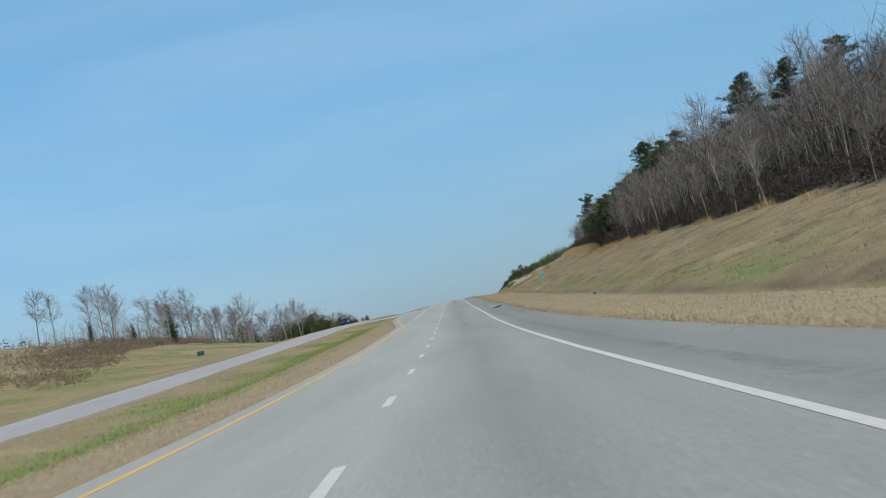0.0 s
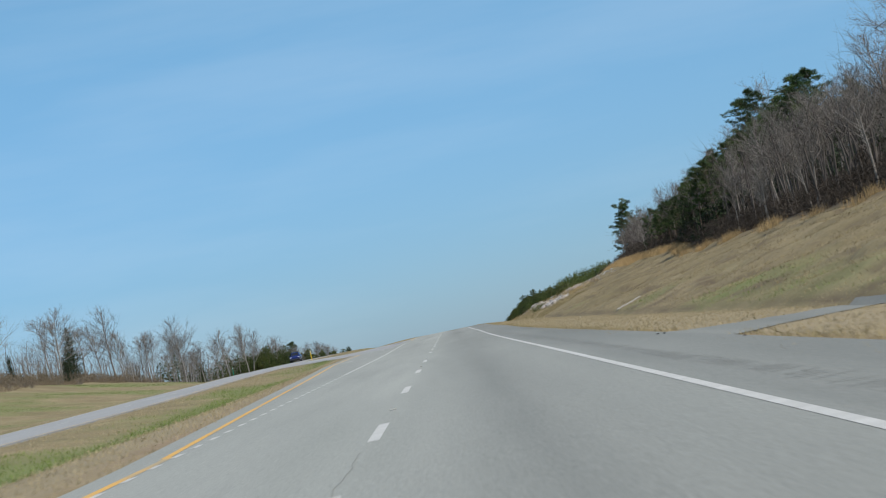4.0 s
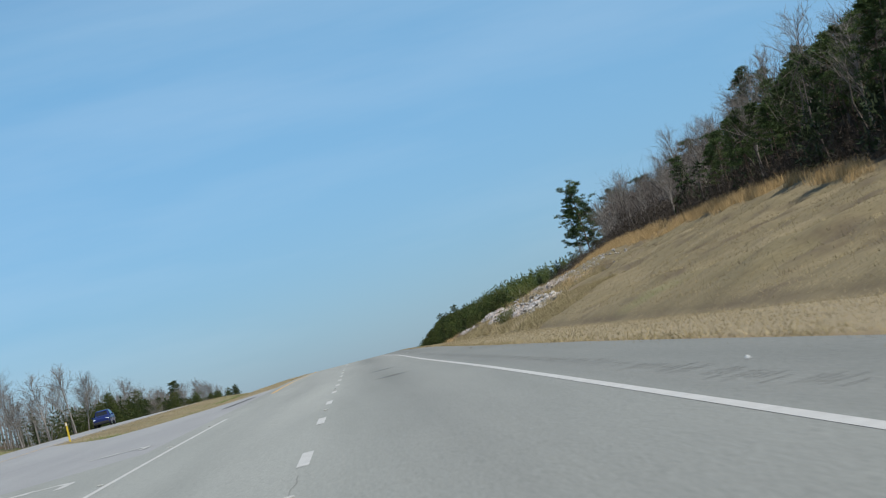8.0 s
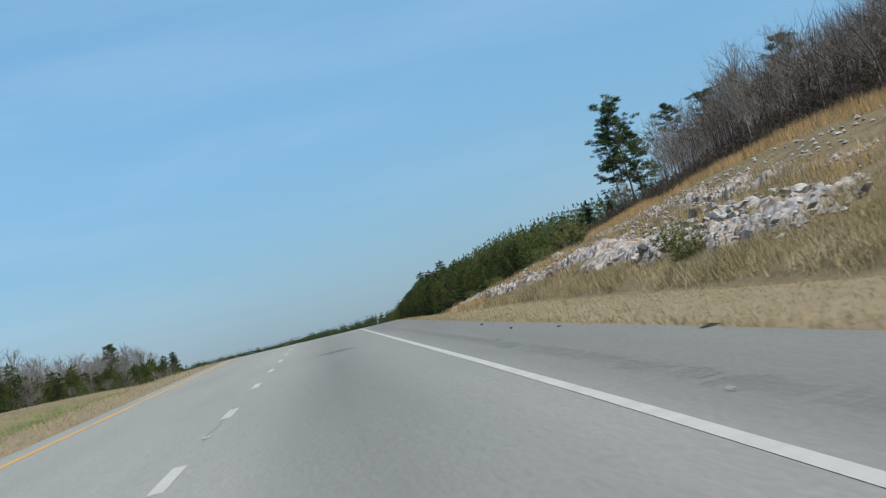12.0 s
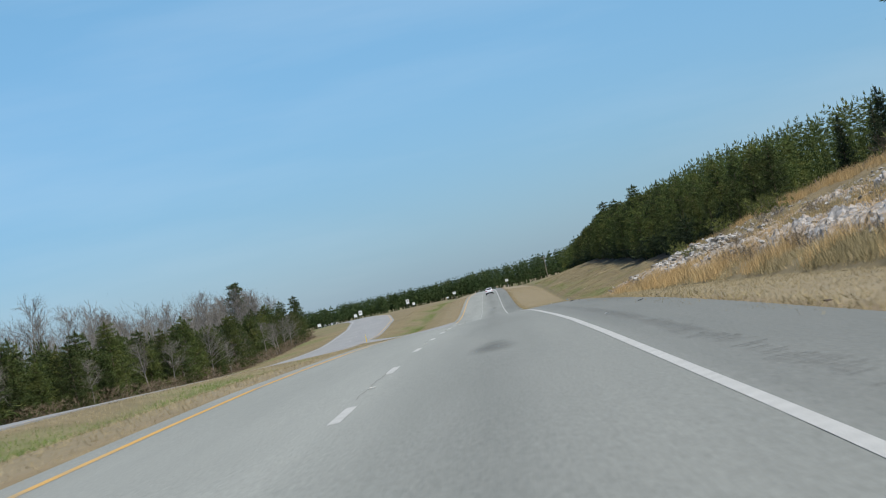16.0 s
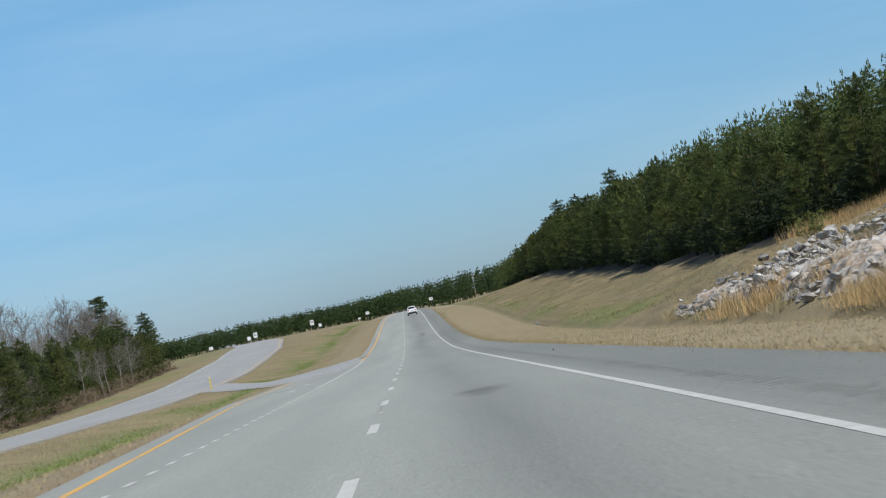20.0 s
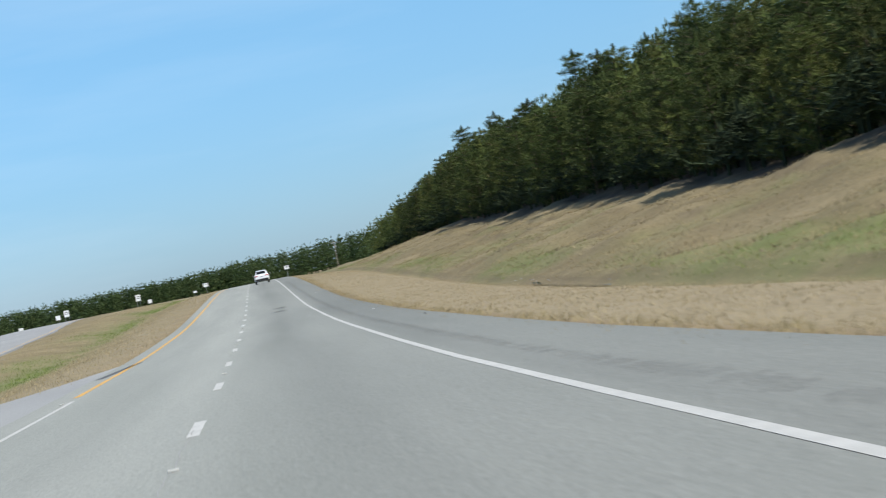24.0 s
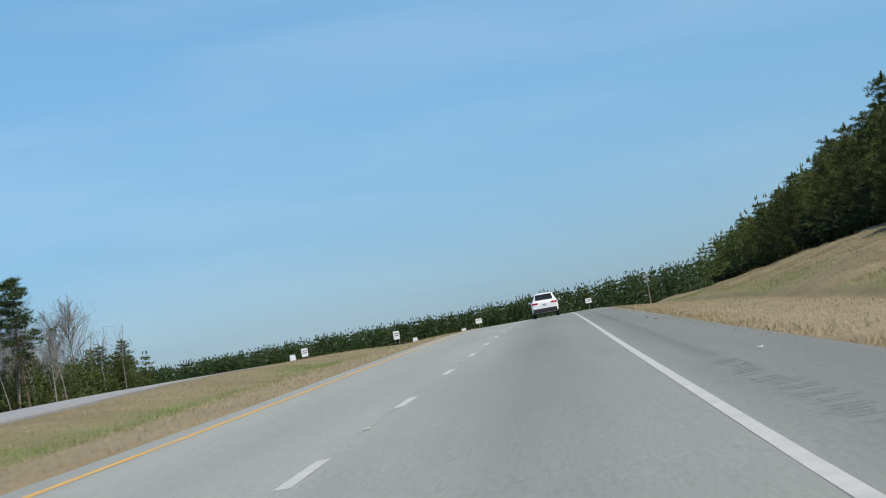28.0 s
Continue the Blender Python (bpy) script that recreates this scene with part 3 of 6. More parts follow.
road = tagged(new("road", mesh_of("road", *ribbon(lambda y: EDGE_L - bay_width(y), EDGE_R, -900, 1640, 0.0, 4.0, 9, 0.2), ASPHALT)),
              "sun-bleached grey asphalt highway carriageway with dark oil strip", "road", kind="structure")
far_road = tagged(new("road", mesh_of("road", *ribbon(lambda y: FAR_L + far_shift(y), lambda y: FAR_R + far_shift(y), -900, 1640, 0.0, 6.0, 5, 0.2), FAR_ASPHALT)),
                  "pale grey asphalt opposite carriageway beyond the grass median", "road", kind="structure")
for c in CROSSINGS:
    cx_ = np.linspace(FAR_R - 0.04, EDGE_L + 0.04, 27)
    u = np.linspace(0, 1, 22)
    lo_, hi_ = cross_lo(cx_, c), cross_hi(cx_, c)
    Y = lo_[None] - 1.0 * (cx_ < -8.3)[None] + (hi_ - lo_ + 1)[None] * u[:, None]
    X = np.repeat(cx_[None], 22, 0)
    k = np.arange(22 * 27).reshape(22, 27)
    f = np.stack([k[:-1, :-1], k[:-1, 1:], k[1:, 1:], k[1:, :-1]], -1).reshape(-1, 4)
    tagged(new("road", mesh_of("road", np.stack([X, Y, road_z(Y) - 0.008], -1).reshape(-1, 3), f, FAR_ASPHALT)), "paved crossover through the grass median", "road", kind="structure")
v, f = ribbon(EDGE_R - 0.04, 14.5, DRIVE[0], DRIVE[1], -0.006, 2.0, 14)
off = np.clip(v[:, 0] - EDGE_R, 0, None)
v[:, 1] = np.mean(DRIVE) + (v[:, 1] - np.mean(DRIVE)) * (0.55 + 0.45 * np.exp(-off / 1.6)) + off * 2.6
v[:, 2] = np.where(off < 0.3, road_z(v[:, 1]) - 0.006, land(v[:, 0], v[:, 1]) + 0.015)
tagged(new("road", mesh_of("road", v, f, ASPHALT)), "grey side lane slanting away from the shoulder across the verge", "road", kind="structure")

# painted lines, 5 mm above the asphalt
LINE_Z = 0.0035


def painted(name, xa, xb, ya, yb, material, label="", parent=None, step=3.0):
    return part(name, mesh_of(name, *ribbon(xa, xb, ya, yb, LINE_Z, step), material), None, parent or road, label)


painted("edge_line", 3.60, 3.725, -300, 1640, WHITE_LINE, "solid white shoulder line")
def turn_arrow(y):
    """A left-turn arrow: shaft, bend and head."""
    pts = ((-4.75, 0.0), (-4.95, 0.0), (-4.95, 1.5), (-5.15, 1.95), (-5.7, 2.1), (-5.7, 1.75), (-6.55, 2.25), (-5.7, 2.75), (-5.7, 2.4), (-5.1, 2.3), (-4.8, 1.9), (-4.75, 1.5))
    v = [(px, y + py, float(road_z(y + py)) + LINE_Z) for px, py in pts]
    part("turn_arrow", mesh_of("turn_arrow", v, [tuple(range(len(v)))], WHITE_LINE), None, road, "white left-turn arrow")


for a, b in ((-300, 128), (330, 590), (741, 1640)):
    painted("edge_line", -3.63, -3.46, a, b, YELLOW_LINE, "worn yellow median line")
for (a, b, taper), dots, end in zip(BAYS, (178.0, 665.0), (293.0, 739.0)):
    painted("edge_line", lambda y: -3.63 - bay_width(y), lambda y: -3.47 - bay_width(y), a + 2, b - 2, YELLOW_LINE, "worn yellow line along the turning bay")
    painted("edge_line", -3.5, -3.38, dots, end, WHITE_LINE, "white line beside the turning bay")
    y = a - 5.7
    while y < dots:
        painted("lane_dash", -3.47, -3.35, y, y + 0.95, WHITE_LINE)
        y += 2.4
    y = dots
    while y < end:
        part("road_reflector", box(bmesh.new(), -3.6, y, float(road_z(y)) + 0.012, 0.10, 0.10, 0.02, 0.006), WHITE_LINE, road, "small raised lane reflector")
        y += 12.2
    painted("nose_mark", -8.2, -7.4, b - 1.0, b - 0.5, YELLOW_LINE, "yellow paint mark at the median nose")
for y in (230.0, 267.0, 281.0, 667.0, 679.0, 720.0):
    turn_arrow(y)
# worn joint between the two lanes
joint = np.random.default_rng(3)
for k in range(22):
    y = -60 + k * 42 + joint.uniform(0, 20)
    sway, off, w = joint.uniform(0, 6.28), joint.uniform(-0.09, 0.02), joint.uniform(0.003, 0.007)
    run_x = lambda q: off + 0.018 * np.sin(q * 1.7 + sway) + 0.012 * np.sin(q * 4.3 + 2 * sway)
    part("pavement_crack", mesh_of("pavement_crack", *ribbon(lambda q: run_x(q) - w, lambda q: run_x(q) + w, y, y + joint.uniform(4, 11), 0.0035, 0.35), RUMBLE if k % 3 else FAR_ASPHALT), None, road, "thin crack along the lane joint")
for x in (-18.4, -28.1):
    painted("edge_line", lambda q: x + far_shift(q), lambda q: x + 0.14 + far_shift(q), -300, 1600, WHITE_LINE if x < -20 else YELLOW_LINE, "", far_road)
# dashes: longer ones on the first stretch, then the usual 12.19 m spacing
dash_rows = [(-55.3 + 1.3326 * (9.82 + 12.19 * k), 4.05) for k in range(-4, 14)] + [(9.82 + 12.19 * k, 3.05) for k in range(15, 96)]
for y, length in dash_rows:
    seg = mesh_of("lane_dash", *ribbon(-0.075, 0.075, y, y + length, LINE_Z, 1.02), WHITE_LINE)
    part("lane_dash", seg, None, road)
    if y > -60 and y < 1000 and int(y / 12) % 2 == 0:
        bm = box(bmesh.new(), 0.0, y + length + 4.4, float(road_z(y + length + 4.4)) + 0.012, 0.10, 0.10, 0.02, 0.006)
        part("road_reflector", bm, WHITE_LINE, road, "small raised lane reflector")
for k in range(0, 60):
    y = -100 + k * 24.4
    part("lane_dash", mesh_of("lane_dash", *ribbon(lambda q: -23.3 + far_shift(q), lambda q: -23.15 + far_shift(q), y, y + 3.0, LINE_Z, 1.5), WHITE_LINE), None, far_road)

# soft oil blotches
OIL = surface("oil-darkened asphalt", ((0.12, 0.122, 0.112), (0.155, 0.158, 0.145)), 1.2, 0.75, 0, (40, 0.2))
n_, l_ = OIL.node_tree.nodes, OIL.node_tree.links
fade_ = n_.new("ShaderNodeAttribute")
fade_.attribute_name = "fade"
clear_, blend_, patchy, times_ = n_.new("ShaderNodeBsdfTransparent"), n_.new("ShaderNodeMixShader"), n_.new("ShaderNodeTexNoise"), n_.new("ShaderNodeMath")
patchy.inputs["Scale"].default_value = 1.1
times_.operation = "MULTIPLY"
where_ = n_.new("ShaderNodeNewGeometry")
l_.new(where_.outputs["Position"], patchy.inputs["Vector"])
l_.new(patchy.outputs["Fac"], times_.inputs[0])
l_.new(fade_.outputs["Fac"], times_.inputs[1])
l_.new(times_.outputs[0], blend_.inputs[0])
l_.new(clear_.outputs[0], blend_.inputs[1])
l_.new(n_["Principled BSDF"].outputs[0], blend_.inputs[2])
l_.new(blend_.outputs[0], n_["Material Output"].inputs["Surface"])
for x, y, w, ln in ((1.75, 63.3, 0.45, 4.0), (1.9, 294.5, 0.7, 4.5), (1.85, 314.0, 0.7, 4.0), (1.9, 406.5, 0.75, 5.0), (2.0, 808.0, 0.6, 7.0), (2.15, 816.0, 0.5, 8.0), (1.9, 616.0, 0.6, 6.0), (1.85, 500.0, 0.5, 8.0)):
    a_ = np.linspace(0, 2 * np.pi, 25)[:-1]
    v, fd = [(x, y, float(road_z(y)) + 0.004)], [0.62]
    for ring, val in ((0.3, 0.55), (0.55, 0.36), (0.8, 0.13), (1.0, 0.0)):
        for q in a_:
            r = ring * (1 + 0.12 * math.sin(3 * q + y))
            v.append((x + w * r * math.cos(q), y + ln * 0.5 * r * math.sin(q), float(road_z(y + ln * 0.5 * r * math.sin(q))) + 0.004))
            fd.append(val)
    f = [(0, 1 + i, 1 + (i + 1) % 24) for i in range(24)] + [(1 + 24 * k + i, 25 + 24 * k + i, 25 + 24 * k + (i + 1) % 24, 1 + 24 * k + (i + 1) % 24) for k in range(3) for i in range(24)]
    part("oil_stain", mesh_of("oil_stain", v, f, OIL, False, {"fade": fd}), None, road, "soft dark oil stain on the lane")

# rumble strip milled into the shoulder
groove = np.random.default_rng(5)
ys = np.arange(-70, 930, 0.31)
gv, gf = [], []
for q in ys:
    if groove.uniform() < 0.22:
        continue
    xa, xb = 4.24 + groove.normal() * 0.05, 4.6 + groove.normal() * 0.05
    h = 0.022 * groove.uniform(0.3, 1.5)
    k = len(gv)
    for px, py in ((xa, 0), (xa + 0.06, -h), (xb - 0.06, -h + 0.03), (xb, 0.04), (xb - 0.06, h + 0.05), (xa + 0.06, h)):
        gv.append((px, q + py, float(np.interp(q, KNOT_Y, KNOT_Z))))
    gf.append(tuple(range(k, k + 6)))
gv = np.array(gv)
gv[:, 2] = road_z(gv[:, 1]) + 0.003
tagged(part("rumble_strip", mesh_of("rumble_strip", gv, gf, RUMBLE), None, road, "row of milled rumble grooves along the shoulder"), kind="stuff")
for y, x, dy, w in ((320, -5.5, 13, 0.35), (753, -4.16, 11, 0.28)):
    painted("tyre_mark", lambda q: x + 0.05 * (q - y), lambda q: x + w + 0.05 * (q - y), y, y + dy, STAIN, "dark rubber skid mark")

# ---- plants: builders ----
rng = np.random.default_rng(7)


class Net:
    """Collects tubes and leaf triangles for one mesh."""

    def __init__(self):
        self.v, self.f, self.n = [], [], 0

    def tube(self, pts, rad, sides=5):
        pts, rad = np.asarray(pts, float), np.asarray(rad, float)
        d = np.gradient(pts, axis=0)
        d /= np.linalg.norm(d, axis=1, keepdims=True) + 1e-9
        ref = np.where(np.abs(d[:, 2:3]) > 0.9, np.array([[1.0, 0, 0]]), np.array([[0, 0, 1.0]]))
        u = np.cross(d, ref)
        u /= np.linalg.norm(u, axis=1, keepdims=True) + 1e-9
        w = np.cross(d, u)
        a = np.arange(sides) * 2 * np.pi / sides
        ring = pts[:, None] + rad[:, None, None] * (np.cos(a)[None, :, None] * u[:, None] + np.sin(a)[None, :, None] * w[:, None])
        k = self.n + np.arange(len(pts) * sides).reshape(len(pts), sides)
        r = np.roll(k, -1, 1)
        q = np.stack([k[:-1], r[:-1], r[1:], k[1:]], -1).reshape(-1, 4)
        self.f.append(np.concatenate([q[:, (0, 1, 2)], q[:, (0, 2, 3)]]))
        self.v.append(ring.reshape(-1, 3))
        self.n += len(pts) * sides

    def spikes(self, base, tip, width):
        """Thin triangles from base points to tips."""
        base, tip = np.asarray(base, float), np.asarray(tip, float)
        d = tip - base
        side = np.cross(d, rng.normal(size=d.shape))
        side *= (np.asarray(width) / 2 / (np.linalg.norm(side, axis=1) + 1e-9))[:, None]
        n = len(base)
        self.v.append(np.stack([base - side, base + side, tip], 1).reshape(-1, 3))
        self.f.append(self.n + np.arange(3 * n).reshape(n, 3))
        self.n += 3 * n

    def tufts(self, centres, count, length, width, lift=0.3, out=None):
        c = np.repeat(np.asarray(centres, float), count, 0)
        d = rng.normal(size=c.shape)
        d[:, 2] += lift
        if out is not None:
            d += np.repeat(np.asarray(out, float), count, 0)
        d /= np.linalg.norm(d, axis=1, keepdims=True)
        ln = length * rng.uniform(0.6, 1.25, len(c))
        self.spikes(c - d * 0.1 * ln[:, None], c + d * ln[:, None], width * rng.uniform(0.7, 1.3, len(c)))

    def mesh(self, name, material, smooth=False):
        return mesh_of(name, np.concatenate(self.v), np.concatenate(self.f), material, smooth)


def limb(start, way, length, bend, steps=5):
    p, d = [np.array(start, float)], np.array(way, float)
    for _ in range(steps):
        d = d + rng.normal(size=3) * bend
        d /= np.linalg.norm(d)
        p.append(p[-1] + d * length / steps)
    return np.array(p)


def spread_way(axis, angle):
    side = np.cross(axis, rng.normal(size=3))
    side /= np.linalg.norm(side) + 1e-9
    return axis * math.cos(angle) + side * math.sin(angle)


def bare_tree(tall, girth, low, limbs, fork=0.6):
    """Trunk with limbs, and a haze of leafless twigs."""
    wood, fine = Net(), Net()
    trunk = limb((0, 0, -0.4), (rng.normal() * 0.04, rng.normal() * 0.04, 1), tall * 0.93, 0.035, 9)
    wood.tube(trunk, girth * np.linspace(1.0, 0.16, 10) ** 1.1, 6)
    for i in range(limbs):
        t = rng.uniform(low, 0.98)
        j = min(8, int(t * 9))
        start = trunk[j] + (trunk[j + 1] - trunk[j]) * (t * 9 - j)
        axis = trunk[j + 1] - trunk[j]
        axis /= np.linalg.norm(axis)
        ln = tall * (0.36 * (1 - t) + 0.10) * rng.uniform(0.7, 1.3)
        way = spread_way(axis, rng.uniform(0.45, 0.95) * fork / 0.6)
        way[2] = abs(way[2]) * 0.8 + 0.25
        arm = limb(start, way, ln, 0.13, 5)
        wood.tube(arm, girth * 0.33 * (1.15 - t) * np.linspace(1, 0.2, 6) + 0.012, 4)
        for k in range(1, 6):
            for _ in range(2):
                axis2 = arm[k] - arm[k - 1]
                axis2 /= np.linalg.norm(axis2)
                way2 = spread_way(axis2, rng.uniform(0.35, 0.9))
                way2[2] += 0.25
                tw = limb(arm[k], way2, ln * rng.uniform(0.22, 0.5), 0.16, 3)
                fine.tube(tw, (0.022, 0.017, 0.013, 0.008), 3)
                n = 7
                b = tw[rng.integers(1, 4, n)]
                d = (tw[-1] - tw[0])[None] / np.linalg.norm(tw[-1] - tw[0]) + rng.normal(size=(n, 3)) * 0.55
                fine.spikes(b, b + d * (ln * rng.uniform(0.08, 0.28, n))[:, None], np.full(n, 0.022))
    return wood.mesh("trunk", GREY_BARK, True), fine.mesh("crown", TWIG)


def clump(net, centre, r, count, blade, flat=0.6):
    """A rounded spray of needles that point outwards and up."""
    d = rng.normal(size=(count, 3))
    d /= np.linalg.norm(d, axis=1, keepdims=True)
    c = np.asarray(centre, float)
    k = rng.uniform(0.1, 0.55, count)[:, None]
    shape = np.array((1, 1, flat))
    base = c + d * shape * r * k
    tip = c + d * shape * r * (k + rng.uniform(0.45, 0.75, count)[:, None]) + np.array((0, 0, 0.22 * r))
    net.spikes(base, tip, blade * rng.uniform(0.7, 1.4, count))


def tall_pine(tall, girth, low, boughs, reach, needles=36, puff=1.0):
    """Loblolly: long bare bole with dead stubs, ragged crown of separate needle clumps."""
    wood, leaf = Net(), Net()
    trunk = limb((0, 0, -0.4), (rng.normal() * 0.03, rng.normal() * 0.03, 1), tall, 0.022, 9)
    wood.tube(trunk, girth * np.linspace(1, 0.14, 10), 7)
    for i in range(boughs + 7):
        dead = i >= boughs
        t = rng.uniform(0.25, low) if dead else low + (0.985 - low) * ((i + rng.uniform(0, 1)) / boughs) ** 0.85
        j = min(8, int(t * 9))
        start = trunk[j] + (trunk[j + 1] - trunk[j]) * (t * 9 - j)
        a = rng.uniform(0, 2 * np.pi)
        u = (t - low) / (1.0 - low)
        ln = reach * 0.4 * rng.uniform(0.4, 1) if dead else reach * (0.30 + 0.85 * math.sin(math.pi * min(1.0, 0.28 + 0.72 * u)) ** 0.8) * rng.uniform(0.5, 1.12)
        arm = limb(start, (math.cos(a), math.sin(a), rng.uniform(-0.1, 0.15) if dead else 0.1 + 0.7 * u + rng.uniform(-0.15, 0.2)), ln, 0.12, 4)
        wood.tube(arm, girth * (0.1 if dead else 0.2) * np.linspace(1, 0.2, 5) + 0.006, 4)
        if dead:
            continue
        for k in ((4, 3, 2) if ln > 1.6 else (4, 3)):
            for _ in range(2 if k > 2 else 1):
                clump(leaf, arm[k] + rng.normal(size=3) * (0.2 * ln, 0.2 * ln, 0.08 * ln), rng.uniform(0.5, 0.95) * puff, needles, 0.085 * puff, 0.5)
    clump(leaf, trunk[-1], 0.8, needles, 0.085, 1.0)
    return wood.mesh("trunk", PINE_BARK, True), leaf.mesh("crown", PINE)


def pine_sprays(tall, wide, low, tiers, arms):
    """Centres and sizes of the needle sprays of a pointed plantation pine, and its branches."""
    spots, sticks = [], []
    for i in range(tiers):
        t = low + (0.97 - low) * (i / tiers) ** 0.95
        r = wide * (1.02 - t) ** 0.6 * (0.75 + 0.25 * min(1, (t - low) * 5)) * rng.uniform(0.75, 1.15)
        a0 = rng.uniform(0, 6.28)
        for k in range(arms):
            a = a0 + k * 6.283 / arms + rng.normal() * 0.22
            ln = max(0.3, r * rng.uniform(0.7, 1.25))
            c = np.array((0, 0, tall * t))
            tip = np.array((math.cos(a) * ln, math.sin(a) * ln, ln * rng.uniform(0.22, 0.5)))
            sticks.append((c, c + tip))
            size = 0.30 + 0.17 * ln
            spots.append((c + tip, size * rng.uniform(0.8, 1.2)))
            if ln > 0.9:
                spots.append((c + tip * 0.58 + rng.normal(size=3) * 0.1, size * rng.uniform(0.9, 1.25)))
    return spots, sticks


def young_pine(tall, wide, low=0.025, tiers=16, needles=52, colour=None, size=1.0):
    """Plantation pine: pointed crown in open whorls of upturned branches, with a tall leader."""
    wood, leaf = Net(), Net()
    wood.tube(limb((0, 0, -0.3), (0, 0, 1), tall, 0.006, 7), 0.011 * tall * np.linspace(1, 0.12, 8), 6)
    spots, sticks = pine_sprays(tall, wide, low, tiers, 5)
    for p, q in sticks:
        wood.tube(np.array((p, q)), (0.024, 0.008), 3)
    for c, r in spots:
        clump(leaf, c, r * size * 1.15, needles, 0.062, 0.62)
    n = 420
    t = rng.uniform(low, 0.85, n)
    a, r = rng.uniform(0, 6.28, n), wide * 0.45 * (1.02 - t) ** 0.72 * rng.uniform(0.2, 1, n)
    b = np.stack([r * np.cos(a), r * np.sin(a), t * tall], 1)
    leaf.spikes(b, b + np.stack([0.5 * np.cos(a), 0.5 * np.sin(a), 0.35 + 0 * a], 1), np.full(n, 0.16))
    for h in np.linspace(0, 1, 9):
        leaf.tufts(np.array(((0.03 * rng.normal(), 0.03 * rng.normal(), tall * 0.94 + h * 0.75),)), 13, 0.15 + 0.45 * (1 - h), 0.10, 1.1)
    return wood.mesh("trunk", PINE_BARK, True), leaf.mesh("crown", colour or YOUNG_PINE)


def shrub(tall, wide, material, stems=26, leafy=True):
    wood, leaf = Net(), Net()
    for _ in range(stems):
        a, r = rng.uniform(0, 6.28), rng.uniform(0.1, 1) * wide
        arm = limb((r * 0.2 * math.cos(a), r * 0.2 * math.sin(a), -0.1), (math.cos(a) * r, math.sin(a) * r, tall), math.hypot(r, tall) * rng.uniform(0.6, 1.05), 0.1, 4)
        wood.tube(arm, (0.02, 0.016, 0.012, 0.008, 0.005), 3)
        leaf.tufts(arm[2:] + rng.normal(size=(3, 3)) * 0.08 * wide, 16 if leafy else 9, 0.16 * tall + 0.06, 0.05 if leafy else 0.025, 0.5)
    return wood.mesh("stem", TWIG), leaf.mesh("crown", material)


BARE = [bare_tree(15 + 1.2 * i, 0.19 + 0.014 * i, 0.36 + 0.03 * (i % 3), 24 + 2 * i) for i in range(5)]
SPREAD = [bare_tree(17, 0.24, 0.25, 32, 0.8), bare_tree(15, 0.2, 0.3, 30, 0.75)]
TALL = [tall_pine(20, 0.20, 0.52, 34, 3.4, 44, 1.2), tall_pine(22, 0.22, 0.45, 40, 3.8, 44, 1.2), tall_pine(17, 0.17, 0.35, 38, 3.2, 44, 1.2), tall_pine(24, 0.21, 0.66, 24, 3.0, 44, 1.2)]
LONE = tall_pine(21, 0.24, 0.36, 44, 4.8, 44, 1.25)
YOUNG = [young_pine(12.5, 3.2), young_pine(11.3, 3.0), young_pine(13.5, 3.3), young_pine(10.2, 2.9), young_pine(12.0, 3.4)]
CONE = [young_pine(9, 2.0, 0.05, 14, 26, CEDAR), young_pine(7.5, 1.8, 0.05, 12, 26, CEDAR)]
BALL = tall_pine(20, 0.24, 0.40, 56, 3.5, 34, 1.25)
BUSH_GREEN = shrub(2.2, 1.6, GREEN_BRUSH)
BUSH_BROWN = shrub(1.6, 1.4, BRUSH, 24, False)


def plant(kind, pair, x, y, label, category, group="", size=1.0, second="crown", first="trunk", sink=0.0, tall=1.0):
    t = thing(kind, (x, y, height(x, y) - sink), label, category, group, rng.uniform(0, 6.28), size)
    if tall != 1.0:
        t.matrix_basis = t.matrix_basis @ Matrix.Diagonal((1, 1, tall, 1))
    a_, b_ = part(first, pair[0], None, t), part(second, pair[1], None, t)
    if first == "stem":
        tagged(a_, kind="stuff")
        tagged(b_, kind="stuff")
    return t


def inland(x, y):
    """Keeps the skyline open before the lone pine and the plantation."""
    return x > 1.5 + 0.139 * (y - 231) and x > 2.5 + 0.195 * (y - 376)


HARD = "tall bare grey hardwood tree in the dense wood on the bank"
# ---- wood on the right bank ----
count = 0
for row in range(5):
    y = 62.0 + row * 1.7
    while y < 650 and count < 195:
        x = max(float(wood_edge(y)) + 0.8, (1.5 + 0.139 * (y - 231)) if y > 490 else 0) + row * 4.6 + rng.uniform(-0.6, 3.4)
        if rng.uniform() < (0.92 if y < 335 else 0.22 if y < 428 else 0.8) * (1.0 if row < 3 else 0.8) and inland(x, y):
            pair = BARE[rng.integers(0, 5)]
            size = min((0.50, 0.6, 0.68, 0.76, 0.82)[row] * rng.uniform(0.6, 1.25), (canopy(x, y) + rng.uniform(-3.5, 2.6) - height(x, y)) / 17.0)
            plant("bare_tree", pair, x, y, HARD, "tree", "hardwoods on the bank", max(0.3, size), tall=rng.uniform(0.9, 1.15))
            count += 1
        y += rng.exponential(11.0) * (0.75 if row == 0 else 1.0) + 2.5
